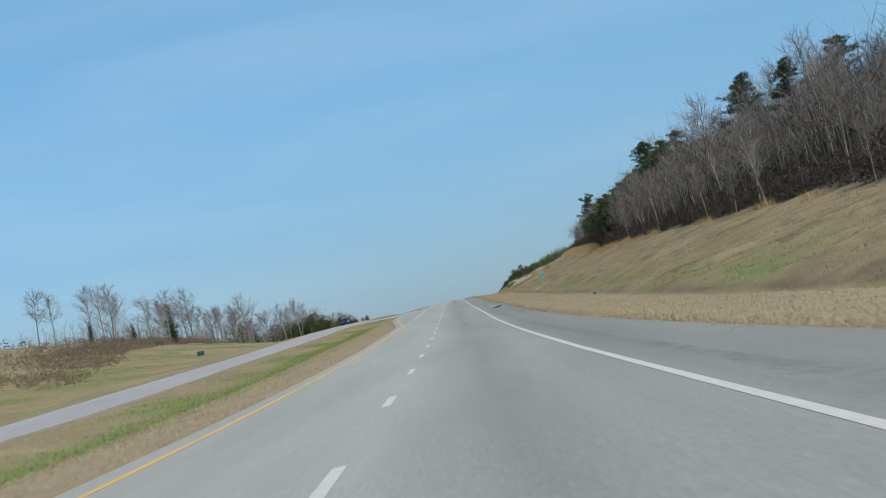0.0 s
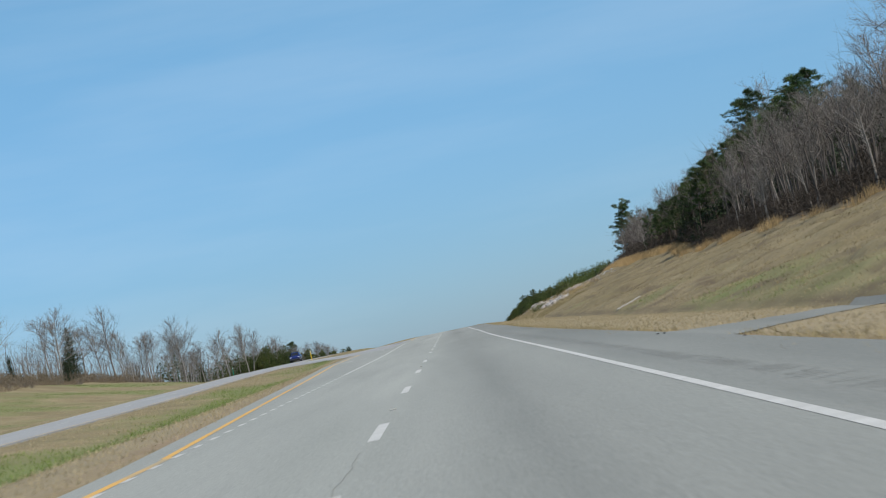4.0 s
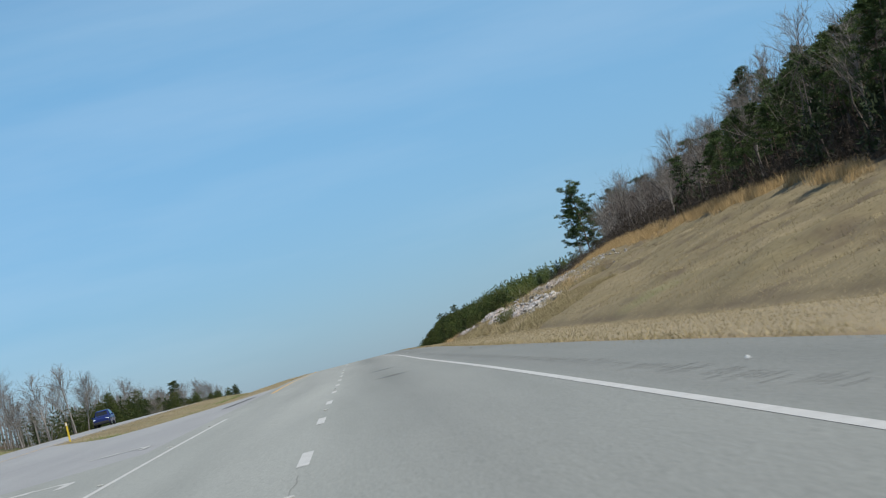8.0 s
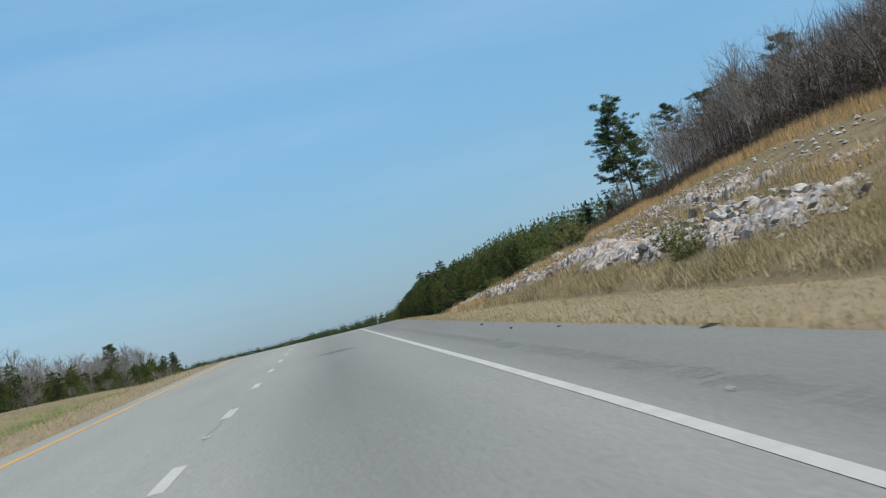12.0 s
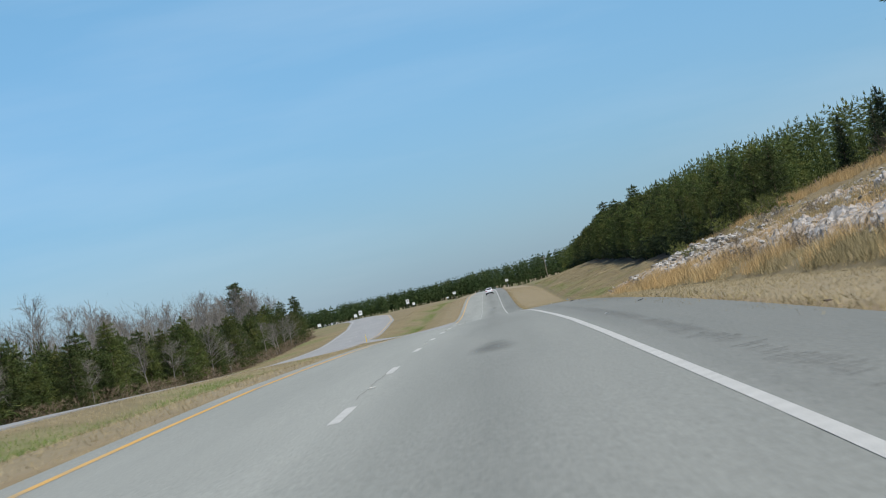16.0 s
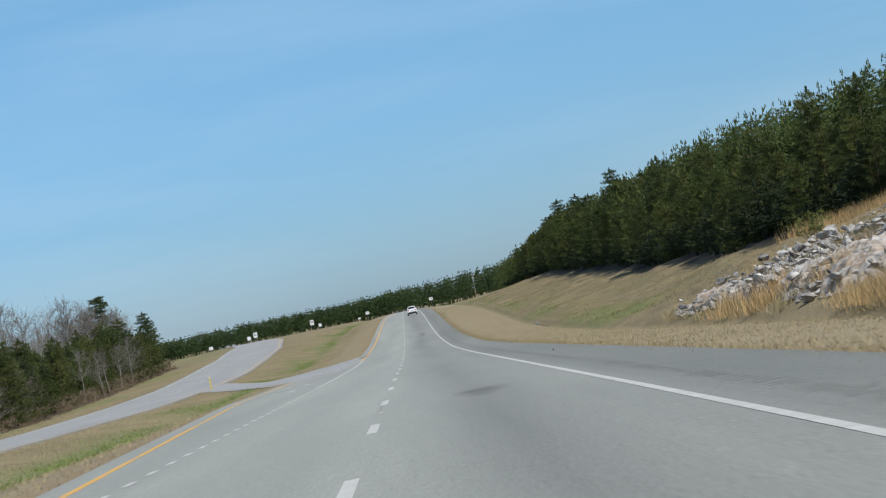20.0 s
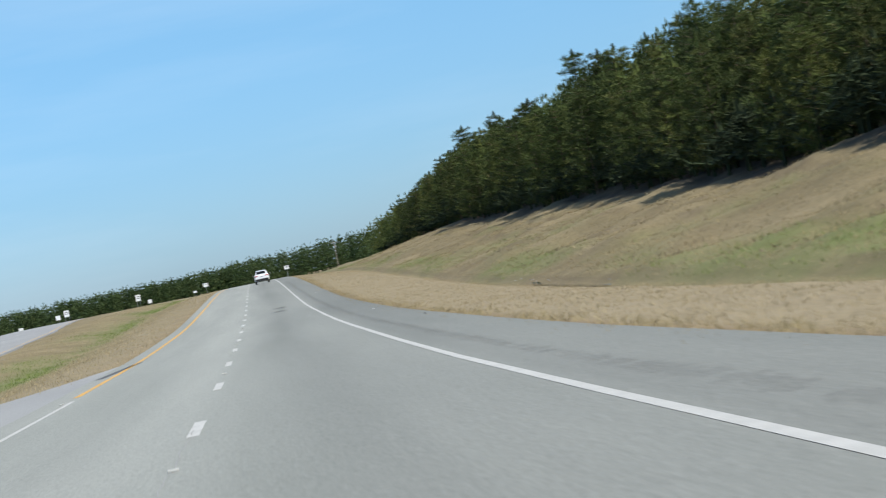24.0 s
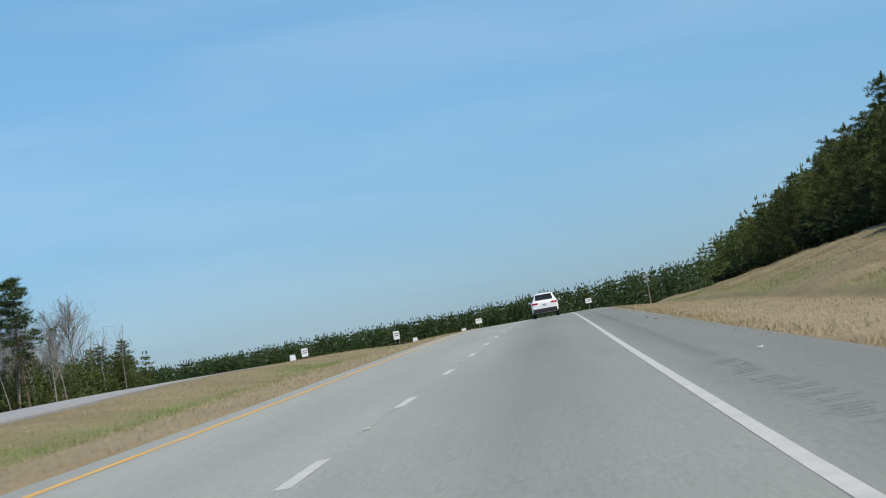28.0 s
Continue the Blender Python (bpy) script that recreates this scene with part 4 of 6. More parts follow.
# the tall crowns that rise over the wood
for x, y, top, k in ((50.5, 281, 30.5, 0), (56, 300, 31, 1), (46, 215, 24, 1)):
    base = height(x, y)
    plant("bare_tree", SPREAD[k % 2], x, y, "broad-crowned bare hardwood rising over the wood", "tree", "", max(0.6, (top - base) / 17))
for x, y, top, k in ((52.9, 254.1, 28.6, 2), (55, 267, 29.2, 0), (49, 196, 24.2, 2), (55, 186, 25, 0), (50, 345.1, 27.6, 1), (50.6, 378.6, 31.6, 3), (52.3, 397, 34.5, 1), (55.2, 367, 30.5, 0), (57.1, 481, 34, 2), (71.4, 503, 34.2, 3), (79.1, 560.6, 38.1, 3), (80.8, 646.5, 36, 0)):
    if y > 300:
        top = min(top, canopy(x, y) + 3.6)
    size = max(0.4, (top - height(x, y)) / (20, 22, 17, 24)[k])
    plant("pine_tree", TALL[k], x, y, "tall dark green pine with bare bole among the hardwoods", "tree", "tall pines on the bank", size)
for i in range(88):
    y = 338 + 92 * (i + rng.uniform(0, 1)) / 88
    x = float(wood_edge(y)) + 1.5 + 24 * rng.uniform(0, 1) ** 1.2
    kind_ = (0, 1, 2, 2, 1)[rng.integers(0, 5)]
    plant("pine_tree", TALL[kind_], x, y, "dark green pine crowding the wood's edge", "tree", "tall pines on the bank", max(0.3, (canopy(x, y) - rng.gamma(1.2, 0.9) - height(x, y)) / (20.5, 22.5, 17.5, 25)[kind_]))
lone_base = height(61, 697)
plant("pine_tree", LONE, 61, 697.8, "tall lone pine with ragged layered crown on the skyline", "tree", "", (35.9 - lone_base) / 20.8)
plant("pine_tree", TALL[1], 59.2, 700.5, "second stem close beside the lone pine", "tree", "", (31.5 - lone_base) / 22)
plant("pine_tree", TALL[2], 63.5, 702, "slimmer pine beside the lone pine", "tree", "", (30.5 - lone_base) / 17)
plant("pine_tree", TALL[3], 66, 673.3, "thin pine with a small high tuft", "tree", "", (31.6 - height(66, 673)) / 24)
plant("pine_tree", TALL[0], 76.9, 690, "round-headed dark pine behind bare trees", "tree", "", (33.6 - height(76, 690)) / 20)
for x, y in ((69, 680), (73, 668), (78, 672), (82, 660), (71, 655), (66, 662), (76, 648), (62, 668), (70, 690), (80, 684), (84, 675), (64, 684), (57, 690), (68, 640), (60, 650), (73, 632), (65, 625)):
    plant("bare_tree", BARE[rng.integers(0, 5)], x, y, HARD, "tree", "hardwoods beside the lone pine", max(0.3, min(rng.uniform(0.62, 0.9), (canopy(x, y) - height(x, y)) / 18.5)))
for x, y, s in ((53.5, 707, 1.0), (51, 700, 0.8), (57, 703, 0.9), (49, 712, 0.9)):
    plant("cedar_tree", CONE[0], x, y, "dark cedar at the foot of the lone pine", "tree", "", s)

# dark evergreen storey under the tall trees; its dark tones also carry the wood's inner shade
def storey(n, ya, yb, near, far, tall_a, tall_b, material, label, dense=120, wide=0.2):
    g = Net()
    for _ in range(n):
        y = rng.uniform(ya, yb)
        x = float(wood_edge(y)) + rng.uniform(near, far)
        if not inland(x, y):
            continue
        z = height(x, y)
        tall = max(1.2, min(rng.uniform(tall_a, tall_b), canopy(x, y) - z - 0.8))
        t = rng.uniform(0.05, 1.0, dense)
        a = rng.uniform(0, 6.28, dense)
        r = 1.9 * (1.02 - t) ** 0.6 * rng.uniform(0.3, 1.1, dense)
        b = np.stack([x + r * np.cos(a), y + r * np.sin(a), z + t * tall], 1)
        d = rng.normal(size=b.shape)
        d[:, 2] += 0.7
        d /= np.linalg.norm(d, axis=1, keepdims=True)
        g.spikes(b - d * 0.2, b + d * rng.uniform(0.4, 0.9, dense)[:, None], np.full(dense, wide))
    return tagged(new("woodland", g.mesh("woodland", material)), label, "woodland", kind="stuff")


storey(170, 338, 432, 2.0, 30, 2.0, 5.5, CEDAR, "dark evergreen lower storey of the wood")
storey(70, 110, 340, 4, 30, 4.0, 9.0, CEDAR, "dark evergreens scattered through the hardwood stand", 200, 0.12)
storey(460, 60, 690, 2.0, 26, 1.2, 4.0, SHADE_BROWN, "tangled lower storey of the hardwood stand with shade in its colour", 220, 0.07)
storey(60, 345, 428, 10, 34, 5.0, 9.0, PINE, "dense dark pine crowns deep in the wood", 170)
# dense stand further into the bank, and brushwood under the trees, both in shade-darkened colours
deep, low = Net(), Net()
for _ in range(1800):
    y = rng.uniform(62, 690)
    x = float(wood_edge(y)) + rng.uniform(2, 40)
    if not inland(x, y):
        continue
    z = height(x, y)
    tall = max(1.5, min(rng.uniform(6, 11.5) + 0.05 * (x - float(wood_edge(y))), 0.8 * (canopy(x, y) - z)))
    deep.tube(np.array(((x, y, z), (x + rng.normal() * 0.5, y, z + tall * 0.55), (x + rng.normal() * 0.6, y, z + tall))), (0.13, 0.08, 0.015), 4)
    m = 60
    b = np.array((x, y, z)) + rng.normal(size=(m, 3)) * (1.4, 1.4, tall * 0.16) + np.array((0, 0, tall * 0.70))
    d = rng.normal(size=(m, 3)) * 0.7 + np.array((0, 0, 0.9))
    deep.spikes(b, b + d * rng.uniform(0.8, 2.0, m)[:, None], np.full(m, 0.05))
tagged(new("woodland", deep.mesh("woodland", SHADED_STEM)), "dense leafless hardwood stand deep in the wood, shade put in its colour", "woodland", kind="stuff")
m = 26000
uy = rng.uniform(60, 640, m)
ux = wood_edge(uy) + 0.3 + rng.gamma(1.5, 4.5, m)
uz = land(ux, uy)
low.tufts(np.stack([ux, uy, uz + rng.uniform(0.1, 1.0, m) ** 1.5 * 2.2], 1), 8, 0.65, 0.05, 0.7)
tagged(new("undergrowth", low.mesh("undergrowth", SHADE_BROWN)), "tangled brown undergrowth along the wood's edge, darkened with the wood's shade", "undergrowth", kind="stuff")

# ---- pine plantation ----
PL = "dense young plantation pine on the bank's brow"
n_young = 0
for row in range(3):
    y = 704.0 + row * 1.6
    while y < 1150 and n_young < 235:
        x = float(wood_edge(y)) + 3.0 + row * 3.0 + rng.uniform(-0.8, 0.8) + max(0, y - 1000) * 0.035
        plant("young_pine", YOUNG[rng.integers(0, 5)], x, y, PL, "tree", "plantation pines", (0.66, 0.79, 0.92)[row] * rng.uniform(0.88, 1.12) * np.interp(y, (700, 790, 870, 1000, 1150), (0.80, 0.88, 1.0, 1.04, 0.80)), tall=rng.uniform(0.92, 1.06))
        n_young += 1
        y += rng.uniform(4.0, 7.2)


def grove(name, spots, material, label, dense=150, wide=2.3, blade=0.2):
    """Many pines too far or too deep to be told apart, as one mesh; each has its whorls of sprays and a pointed top."""
    g = Net()
    tiers = max(4, int(math.sqrt(dense / 14)) + 3)
    grounds = land(np.array([q[0] for q in spots]), np.array([q[1] for q in spots]))
    for (x, y, tall), z in zip(spots, grounds):
        g.tube(np.array(((x, y, z - 0.2), (x, y, z + tall * 0.6))), (0.12, 0.06), 4)
        arms = 5
        n = tiers * arms
        t = np.repeat(0.12 + 0.84 * np.arange(tiers) / tiers, arms) + rng.normal(size=n) * 0.02
        a = np.tile(np.arange(arms) * 6.283 / arms, tiers) + np.repeat(rng.uniform(0, 6.28, tiers), arms)
        r = wide * (1.02 - t).clip(0.02) ** 0.75 * rng.uniform(0.55, 1.15, n)
        c = np.stack([x + r * np.cos(a), y + r * np.sin(a), z + t * tall + 0.3 * r], 1)
        m = max(3, dense // n)
        c = np.repeat(c, m, 0)
        size = np.repeat(0.45 + 0.3 * r, m)[:, None]
        d = rng.normal(size=c.shape)
        d /= np.linalg.norm(d, axis=1, keepdims=True)
        d *= np.array((1, 1, 0.6))
        g.spikes(c - d * size * 0.3, c + d * size + np.array((0, 0, 0.25)) * size, np.full(len(c), blade * 0.85))
        p = np.array((x, y, z + tall * 0.95))
        q = rng.normal(size=(6, 3)) * (0.12, 0.12, 0.2)
        g.spikes(p + q, p + q + np.array((0, 0, 0.55)), np.full(6, 0.2))
    return tagged(new(name, g.mesh(name, material)), label, "woodland", kind="stuff")


spots = []
for _ in range(900):
    y = rng.uniform(708, 1160)
    x = float(wood_edge(y)) + rng.uniform(4, 40)
    if y < 735 and x < 60:
        continue
    spots.append((x, y, (8.4 + 0.12 * min(28, x - float(wood_edge(y)))) * rng.uniform(0.88, 1.1) * np.interp(y, (700, 780, 870, 1000, 1160), (0.84, 0.9, 1.04, 1.06, 0.75))))
grove("woodland", spots, YOUNG_PINE, "deep rows of the young pine plantation", 420, 2.5, 0.13)
# low trees in the darkest foliage, added to give the plantation's foot its shade
spots = []
for _ in range(640):
    y = rng.uniform(706, 1155)
    spots.append((float(wood_edge(y)) + rng.uniform(2.0, 8) + max(0, y - 1000) * 0.035, y, rng.uniform(2.2, 4.6)))
grove("woodland", spots, CEDAR, "low dark pines added at the plantation's edge for the shade under it", 220, 2.0, 0.14)
# the far pine belt that closes the valley
spots = []
for _ in range(2600):
    x = rng.uniform(-330, 190)
    y = 1385 + rng.uniform(0, 45) + 0.10 * abs(x + 40) * (x < -40) - 0.35 * max(0, x - 30)
    spots.append((x, y, rng.uniform(7.0, 9.5) + 3.4 * min(1, max(0, (x + 25) / 50))))
for _ in range(150):
    spots.append((rng.uniform(36, 90), rng.uniform(1130, 1330), rng.uniform(7, 9)))
grove("woodland", spots, PINE, "distant belt of pines across the end of the road", 180, 3.0, 0.42)

spots = [(rng.uniform(92, 240), rng.uniform(40, 1180), rng.uniform(6, 9)) for _ in range(800)]
grove("woodland", spots, PINE, "wood running on over the hill behind the bank", 70, 3.4, 0.5)
spots = [(rng.uniform(-230, -125), rng.uniform(480, 1300), rng.uniform(5, 7.5)) for _ in range(450)]
grove("woodland", spots, YOUNG_PINE, "wood running on behind the far carriageway", 70, 3.2, 0.5)
# ---- wood beyond the far carriageway ----
LP = "young green pine in the thicket beyond the far carriageway"
for row in range(2):
    y = 600.0 + row * 2
    while y < 905:
        x = -41.0 - row * 3.8 - rng.uniform(-1.2, 1.8) - max(0, 690 - y) * 0.05
        plant("young_pine", YOUNG[rng.integers(0, 5)], x, y, LP, "tree", "thicket pines", rng.uniform(0.56, 0.78))
        y += rng.uniform(4.5, 8.5)
for _ in range(55):
    y = rng.uniform(560, 930)
    plant("bare_tree", BARE[rng.integers(0, 5)], -46 - rng.uniform(0, 42), y, "bare hardwood in the thicket beyond the far carriageway", "tree", "thicket hardwoods", rng.uniform(0.6, 0.92))
for _ in range(16):
    y = rng.uniform(600, 900)
    plant("bare_tree", SPREAD[rng.integers(0, 2)], -39.5 - rng.uniform(0, 2.5), y, "slim bare tree in front of the thicket pines", "tree", "thicket hardwoods", rng.uniform(0.3, 0.5))
plant("pine_tree", BALL, -80.1, 1115, "tall round-headed pine standing over the thicket", "tree", "", (23.8 - height(-80, 1115)) / 20)
for x, y, s in ((-84, 1108, 0.8), (-76, 1122, 0.75), (-88, 1120, 0.7), (-72, 1100, 0.6), (-92, 1095, 0.7)):
    plant("bare_tree", BARE[rng.integers(0, 5)], x, y, "bare hardwood around the round-headed pine", "tree", "", s)
for _ in range(26):
    plant("bare_tree", BARE[rng.integers(0, 5)], -81 - rng.gamma(1.5, 7), rng.uniform(1060, 1165), "tall grey hardwood around the round-headed pine", "tree", "hardwoods around the tall pine", rng.uniform(0.75, 1.1))
for _ in range(16):
    plant("young_pine", YOUNG[rng.integers(0, 5)], -80 - rng.uniform(0, 12), rng.uniform(1130, 1214), "green pine at the thicket's end", "tree", "thicket pines", rng.uniform(0.66, 0.84))
spots = [(-92 + rng.uniform(-14, 14), rng.uniform(925, 1215), rng.uniform(6, 9)) for _ in range(330)] + [(-80 - rng.uniform(0, 12), rng.uniform(1130, 1216), rng.uniform(7.5, 9.5)) for _ in range(60)]
grove("woodland", spots, YOUNG_PINE, "green pine thicket further along the far carriageway", 160, 2.3, 0.28)
spots = [(-42.5 - rng.gamma(1.4, 8), rng.uniform(600, 915), rng.uniform(5.5, 8.5)) for _ in range(470)]
grove("woodland", spots, YOUNG_PINE, "deep pine thicket beyond the far carriageway", 300, 2.5, 0.15)
copse = Net()
for k_ in range(560):
    y = rng.uniform(560, 1010) if k_ < 260 else rng.uniform(1000, 1200)
    x = (-50 if y < 900 else -78) - rng.gamma(2.0, 14)
    z, tall = height(x, y), rng.uniform(8, 14) * np.interp(y, (560, 680, 760), (0.6, 0.65, 1.0))
    copse.tube(np.array(((x, y, z), (x + rng.normal() * 0.5, y, z + tall * 0.55), (x + rng.normal() * 0.9, y, z + tall))), (0.14, 0.09, 0.02), 4)
    m = 70
    c_ = np.array((x, y, z)) + rng.normal(size=(m, 3)) * (1.3, 1.3, tall * 0.17) + np.array((0, 0, tall * 0.72))
    d_ = rng.normal(size=(m, 3)) * 0.7 + np.array((0, 0, 0.9))
    copse.spikes(c_, c_ + d_ * rng.uniform(0.7, 1.8, m)[:, None], np.full(m, 0.045))
tagged(new("woodland", copse.mesh("woodland", TWIG)), "leafless hardwoods behind the pine thicket", "woodland", kind="stuff")
# open ground and its trees at the start
for x, y, s in ((-85, 535, 1.0), (-86, 612, 1.25), (-92, 560, 1.1), (-79, 505, 0.95), (-97, 520, 1.1), (-88, 470, 0.9), (-104, 545, 1.1), (-94, 600, 1.0), (-82, 640, 0.9), (-110, 500, 1.0), (-75, 570, 0.7), (-78, 620, 0.75), (-99, 640, 1.1), (-84, 580, 0.8), (-90, 450, 0.9), (-100, 430, 1.0)):
    plant("bare_tree", SPREAD[rng.integers(0, 2)] if s > 0.9 else BARE[rng.integers(0, 5)], x, y, "bare grey tree on the open ground beyond the far carriageway", "tree", "field hardwoods", s)
for x, y, s in ((-83, 540, 1.35), (-80, 520, 0.8), (-88, 500, 0.6), (-77, 500, 0.55), (-74, 690, 0.9), (-79, 700, 0.8), (-96, 480, 0.7)):
    plant("cedar_tree", CONE[rng.integers(0, 2)], x, y, "dark conical cedar among bare field trees", "tree", "field cedars", s)
for _ in range(18):
    y = rng.uniform(640, 1000)
    plant("bare_tree", BARE[rng.integers(0, 5)], -72 - rng.uniform(0, 40), y, "bare hardwood in the distant wood", "tree", "distant hardwoods", rng.uniform(0.55, 0.95))
for _ in range(70):
    y = rng.uniform(380, 650)
    plant("brush_clump", BUSH_BROWN, -73 - rng.uniform(0, 22), y, "brown brush clump on the open ground", "shrub", "field brush", rng.uniform(0.6, 1.7), first="stem")
brake = Net()
m = 5200
fy = rng.uniform(250, 372, m)
fx = -57 - rng.gamma(2.2, 5.5, m) - 0.09 * (fy - 250)
ok = fbm(fx / 4, fy / 9, 111) > -0.05
fx, fy = fx[ok], fy[ok]
brake.tufts(np.stack([fx, fy, land(fx, fy) + rng.uniform(0, 1, len(fx)) ** 1.4 * 1.3], 1), 10, 0.6, 0.05, 0.8)
tagged(new("brushland", brake.mesh("brushland", BRUSH)), "grey-brown brambles in the near field", "brush", kind="stuff")
hedge = Net()
m = 6500
fy = rng.uniform(590, 915, m)
fx = -38.6 - rng.gamma(1.6, 1.2, m) - np.clip(690 - fy, 0, None) * 0.05
ok = fbm(fx / 2, fy / 6, 113) > -0.12
fx, fy = fx[ok], fy[ok]
hedge.tufts(np.stack([fx, fy, land(fx, fy) + rng.uniform(0, 1, len(fx)) ** 1.5 * 1.7], 1), 9, 0.55, 0.045, 0.8)
tagged(new("brushland", hedge.mesh("brushland", BRUSH)), "brown brambles along the foot of the pine thicket", "brush", kind="stuff")
band = Net()
m = 9000
by = rng.uniform(330, 760, m)
bx = -73 - rng.gamma(2.0, 7.0, m)
ok = wobble(bx, by, 0.14, 71) > -0.25
bx, by = bx[ok], by[ok]
band.tufts(np.stack([bx, by, land(bx, by) + rng.uniform(0, 1, len(bx)) ** 1.6 * 2.0], 1), 9, 0.7, 0.045, 0.7)
tagged(new("brushland", band.mesh("brushland", BRUSH)), "grey-brown brush spreading over the open field", "brush", kind="stuff")
grey = Net()
for _ in range(320):
    y = rng.uniform(520, 980)
    x = -88 - rng.gamma(1.6, 16)
    z, tall = height(x, y), rng.uniform(5.5, 9.5)
    grey.tube(np.array(((x, y, z), (x + rng.normal() * 0.4, y, z + tall * 0.55), (x + rng.normal() * 0.6, y, z + tall))), (0.12, 0.08, 0.015), 4)
    m = 80
    c_ = np.array((x, y, z)) + rng.normal(size=(m, 3)) * (1.6, 1.6, tall * 0.2) + np.array((0, 0, tall * 0.62))
    d_ = rng.normal(size=(m, 3)) * 0.7 + np.array((0, 0, 0.8))
    grey.spikes(c_, c_ + d_ * rng.uniform(0.6, 1.5, m)[:, None], np.full(m, 0.05))
tagged(new("woodland", grey.mesh("woodland", TWIG)), "low grey leafless wood behind the open field", "woodland", kind="stuff")

# ---- rock cut on the bank ----
def boulder():
    bm = bmesh.new()
    for _ in range(15):
        d = rng.normal(size=3)
        d /= np.linalg.norm(d)
        bm.verts.new(d * np.array((0.62, 0.5, 0.38)) * rng.uniform(0.8, 1.15))
    bmesh.ops.convex_hull(bm, input=bm.verts)
    loose = [v for v in bm.verts if not v.link_faces]
    bmesh.ops.delete(bm, geom=loose, context="VERTS")
    me = bpy.data.meshes.new("rock")
    bm.to_mesh(me)
    bm.free()
    me.materials.append(ROCK)
    return me


ROCKS = [boulder() for _ in range(9)]


def rock_spot():
    """A place on the rock cut: a lower and an upper ledge that run along the bank."""
    y = rng.uniform(612, 688) if rng.uniform() < 0.42 else 409 + 280 * rng.uniform() ** 0.95
    if rng.uniform() < np.interp(y, (409, 430, 600, 660), (0.97, 0.85, 0.85, 1.0)):
        foot = np.interp(y, (409, 425, 560, 660, 690), (17.2, 16.2, 16.5, 15.6, 15.2))
        x = foot + rng.uniform() ** 0.9 * np.interp(y, (409, 430, 560, 640, 690), (3.0, 5.5, 5.0, 8.0, 8.5)) + 0.6 * math.sin(y * 0.21)
    else:
        x = np.interp(y, (409, 440, 600, 660), (25.2, 26.2, 26.0, 23.5)) + rng.normal() * 1.3 + 0.9 * math.sin(y * 0.13)
    return float(x), float(y)


def rock_face(host, ya, yb, foot, wide, high, label):
    """A broken ledge of rock that bulges from the bank."""
    ys_ = np.arange(ya, yb, 0.26)
    u_ = np.linspace(0, 1, 23)
    Y, U_ = np.meshgrid(ys_, u_, indexing="ij")
    ends = np.clip((Y - ya) / 9, 0, 1) * np.clip((yb - Y) / 9, 0, 1)
    w_ = wide * (0.75 + 0.35 * wobble(Y, 3 + 0 * Y, 0.13, 81))
    X = foot(Y) + 0.7 * wobble(Y, 7 + 0 * Y, 0.16, 82) + w_ * U_
    rough_ = rng.uniform(-1, 1, Y.shape) * 0.10 + 0.17 * np.round(2.5 * fbm(X / 1.3, Y / 1.7, 83)) + 0.14 * np.round(3 * fbm(X / 0.6, Y / 0.8, 85)) / 2
    H = high * ends * np.sin(np.pi * np.clip(U_, 0, 1) ** 0.62) * (0.7 + 0.6 * np.clip(1.4 * fbm(X / 3, Y / 5, 84) + 0.3, 0, 1))
    Z = land(X, Y) + H + np.where(H > 0.05, rough_ * ends, -0.15) - 0.12
    X = X + rng.uniform(-0.10, 0.10, Y.shape)
    Yj = Y + rng.uniform(-0.11, 0.11, Y.shape)
    k = np.arange(Y.size).reshape(Y.shape)
    F = np.stack([k[:-1, :-1], k[:-1, 1:], k[1:, 1:], k[1:, :-1]], -1).reshape(-1, 4)
    F = np.concatenate([F[:, (0, 1, 2)], F[:, (0, 2, 3)]])
    o = part("rock_face", mesh_of("rock_face", np.stack([X, Yj, Z], -1).reshape(-1, 3) - np.array(host.matrix_basis.translation), F, BEDROCK), None, host, label)
    return o


outcrop = thing("rock_outcrop", (20, 425, height(20, 425)), "broken grey rock outcrop on the grassy road cut", "rock")
pile = thing("rock_outcrop", (20, 560, height(20, 560)), "pale tumbled rock ledge on the road cut among dry grass", "rock")
heap = thing("rock_outcrop", (20, 650, height(20, 650)), "large pale boulder heap at the end of the road cut", "rock")
lower = lambda y: np.interp(y, (409, 425, 560, 660, 690), (16.9, 16.0, 16.3, 15.5, 15.1))
upper = lambda y: np.interp(y, (409, 440, 600, 660), (23.6, 24.4, 24.4, 22.0))
rock_face(outcrop, 408, 496, lower, 6.2, 0.7, "jagged grey rock face")
rock_face(pile, 490, 596, lower, 5.6, 0.6, "pale broken rock face")
rock_face(heap, 588, 691, lower, 8.6, 0.5, "tumbled pale rock face")
rock_face(outcrop, 430, 520, upper, 3.4, 0.45, "upper band of rock")
rock_face(pile, 524, 640, upper, 3.0, 0.45, "upper band of rock")
for i in range(1180):
    x, y = rock_spot()
    if i < 110:
        x, y = rng.uniform(16.4, 21.5), rng.uniform(423, 452)
    host = outcrop if y < 490 else pile if y < 590 else heap
    s = rng.uniform(0.2, 1.0) ** (1.4 if i < 110 else 2.2) * (0.62 if i < 110 else 0.36 if y < 450 else 0.44 if y > 610 else 0.26) * (0.5 if x > 23.5 else 1.0) + (0.2 if y > 610 else 0.11)
    ob = part("rock", ROCKS[i % 9], None, host)
    z = height(x, y) + 0.16 * s + (0.55 * rng.uniform() ** 0.7 if x < 24 else 0.3 * rng.uniform())
    ob.matrix_basis = host.matrix_basis.inverted() @ Matrix.Translation((x, y, z)) @ Euler((rng.uniform(-0.5, 0.5), rng.uniform(-0.7, 0.2), rng.uniform(0, 6.28))).to_matrix().to_4x4() @ Matrix.Diagonal((s * 1.1, s * 1.25, s, 1))
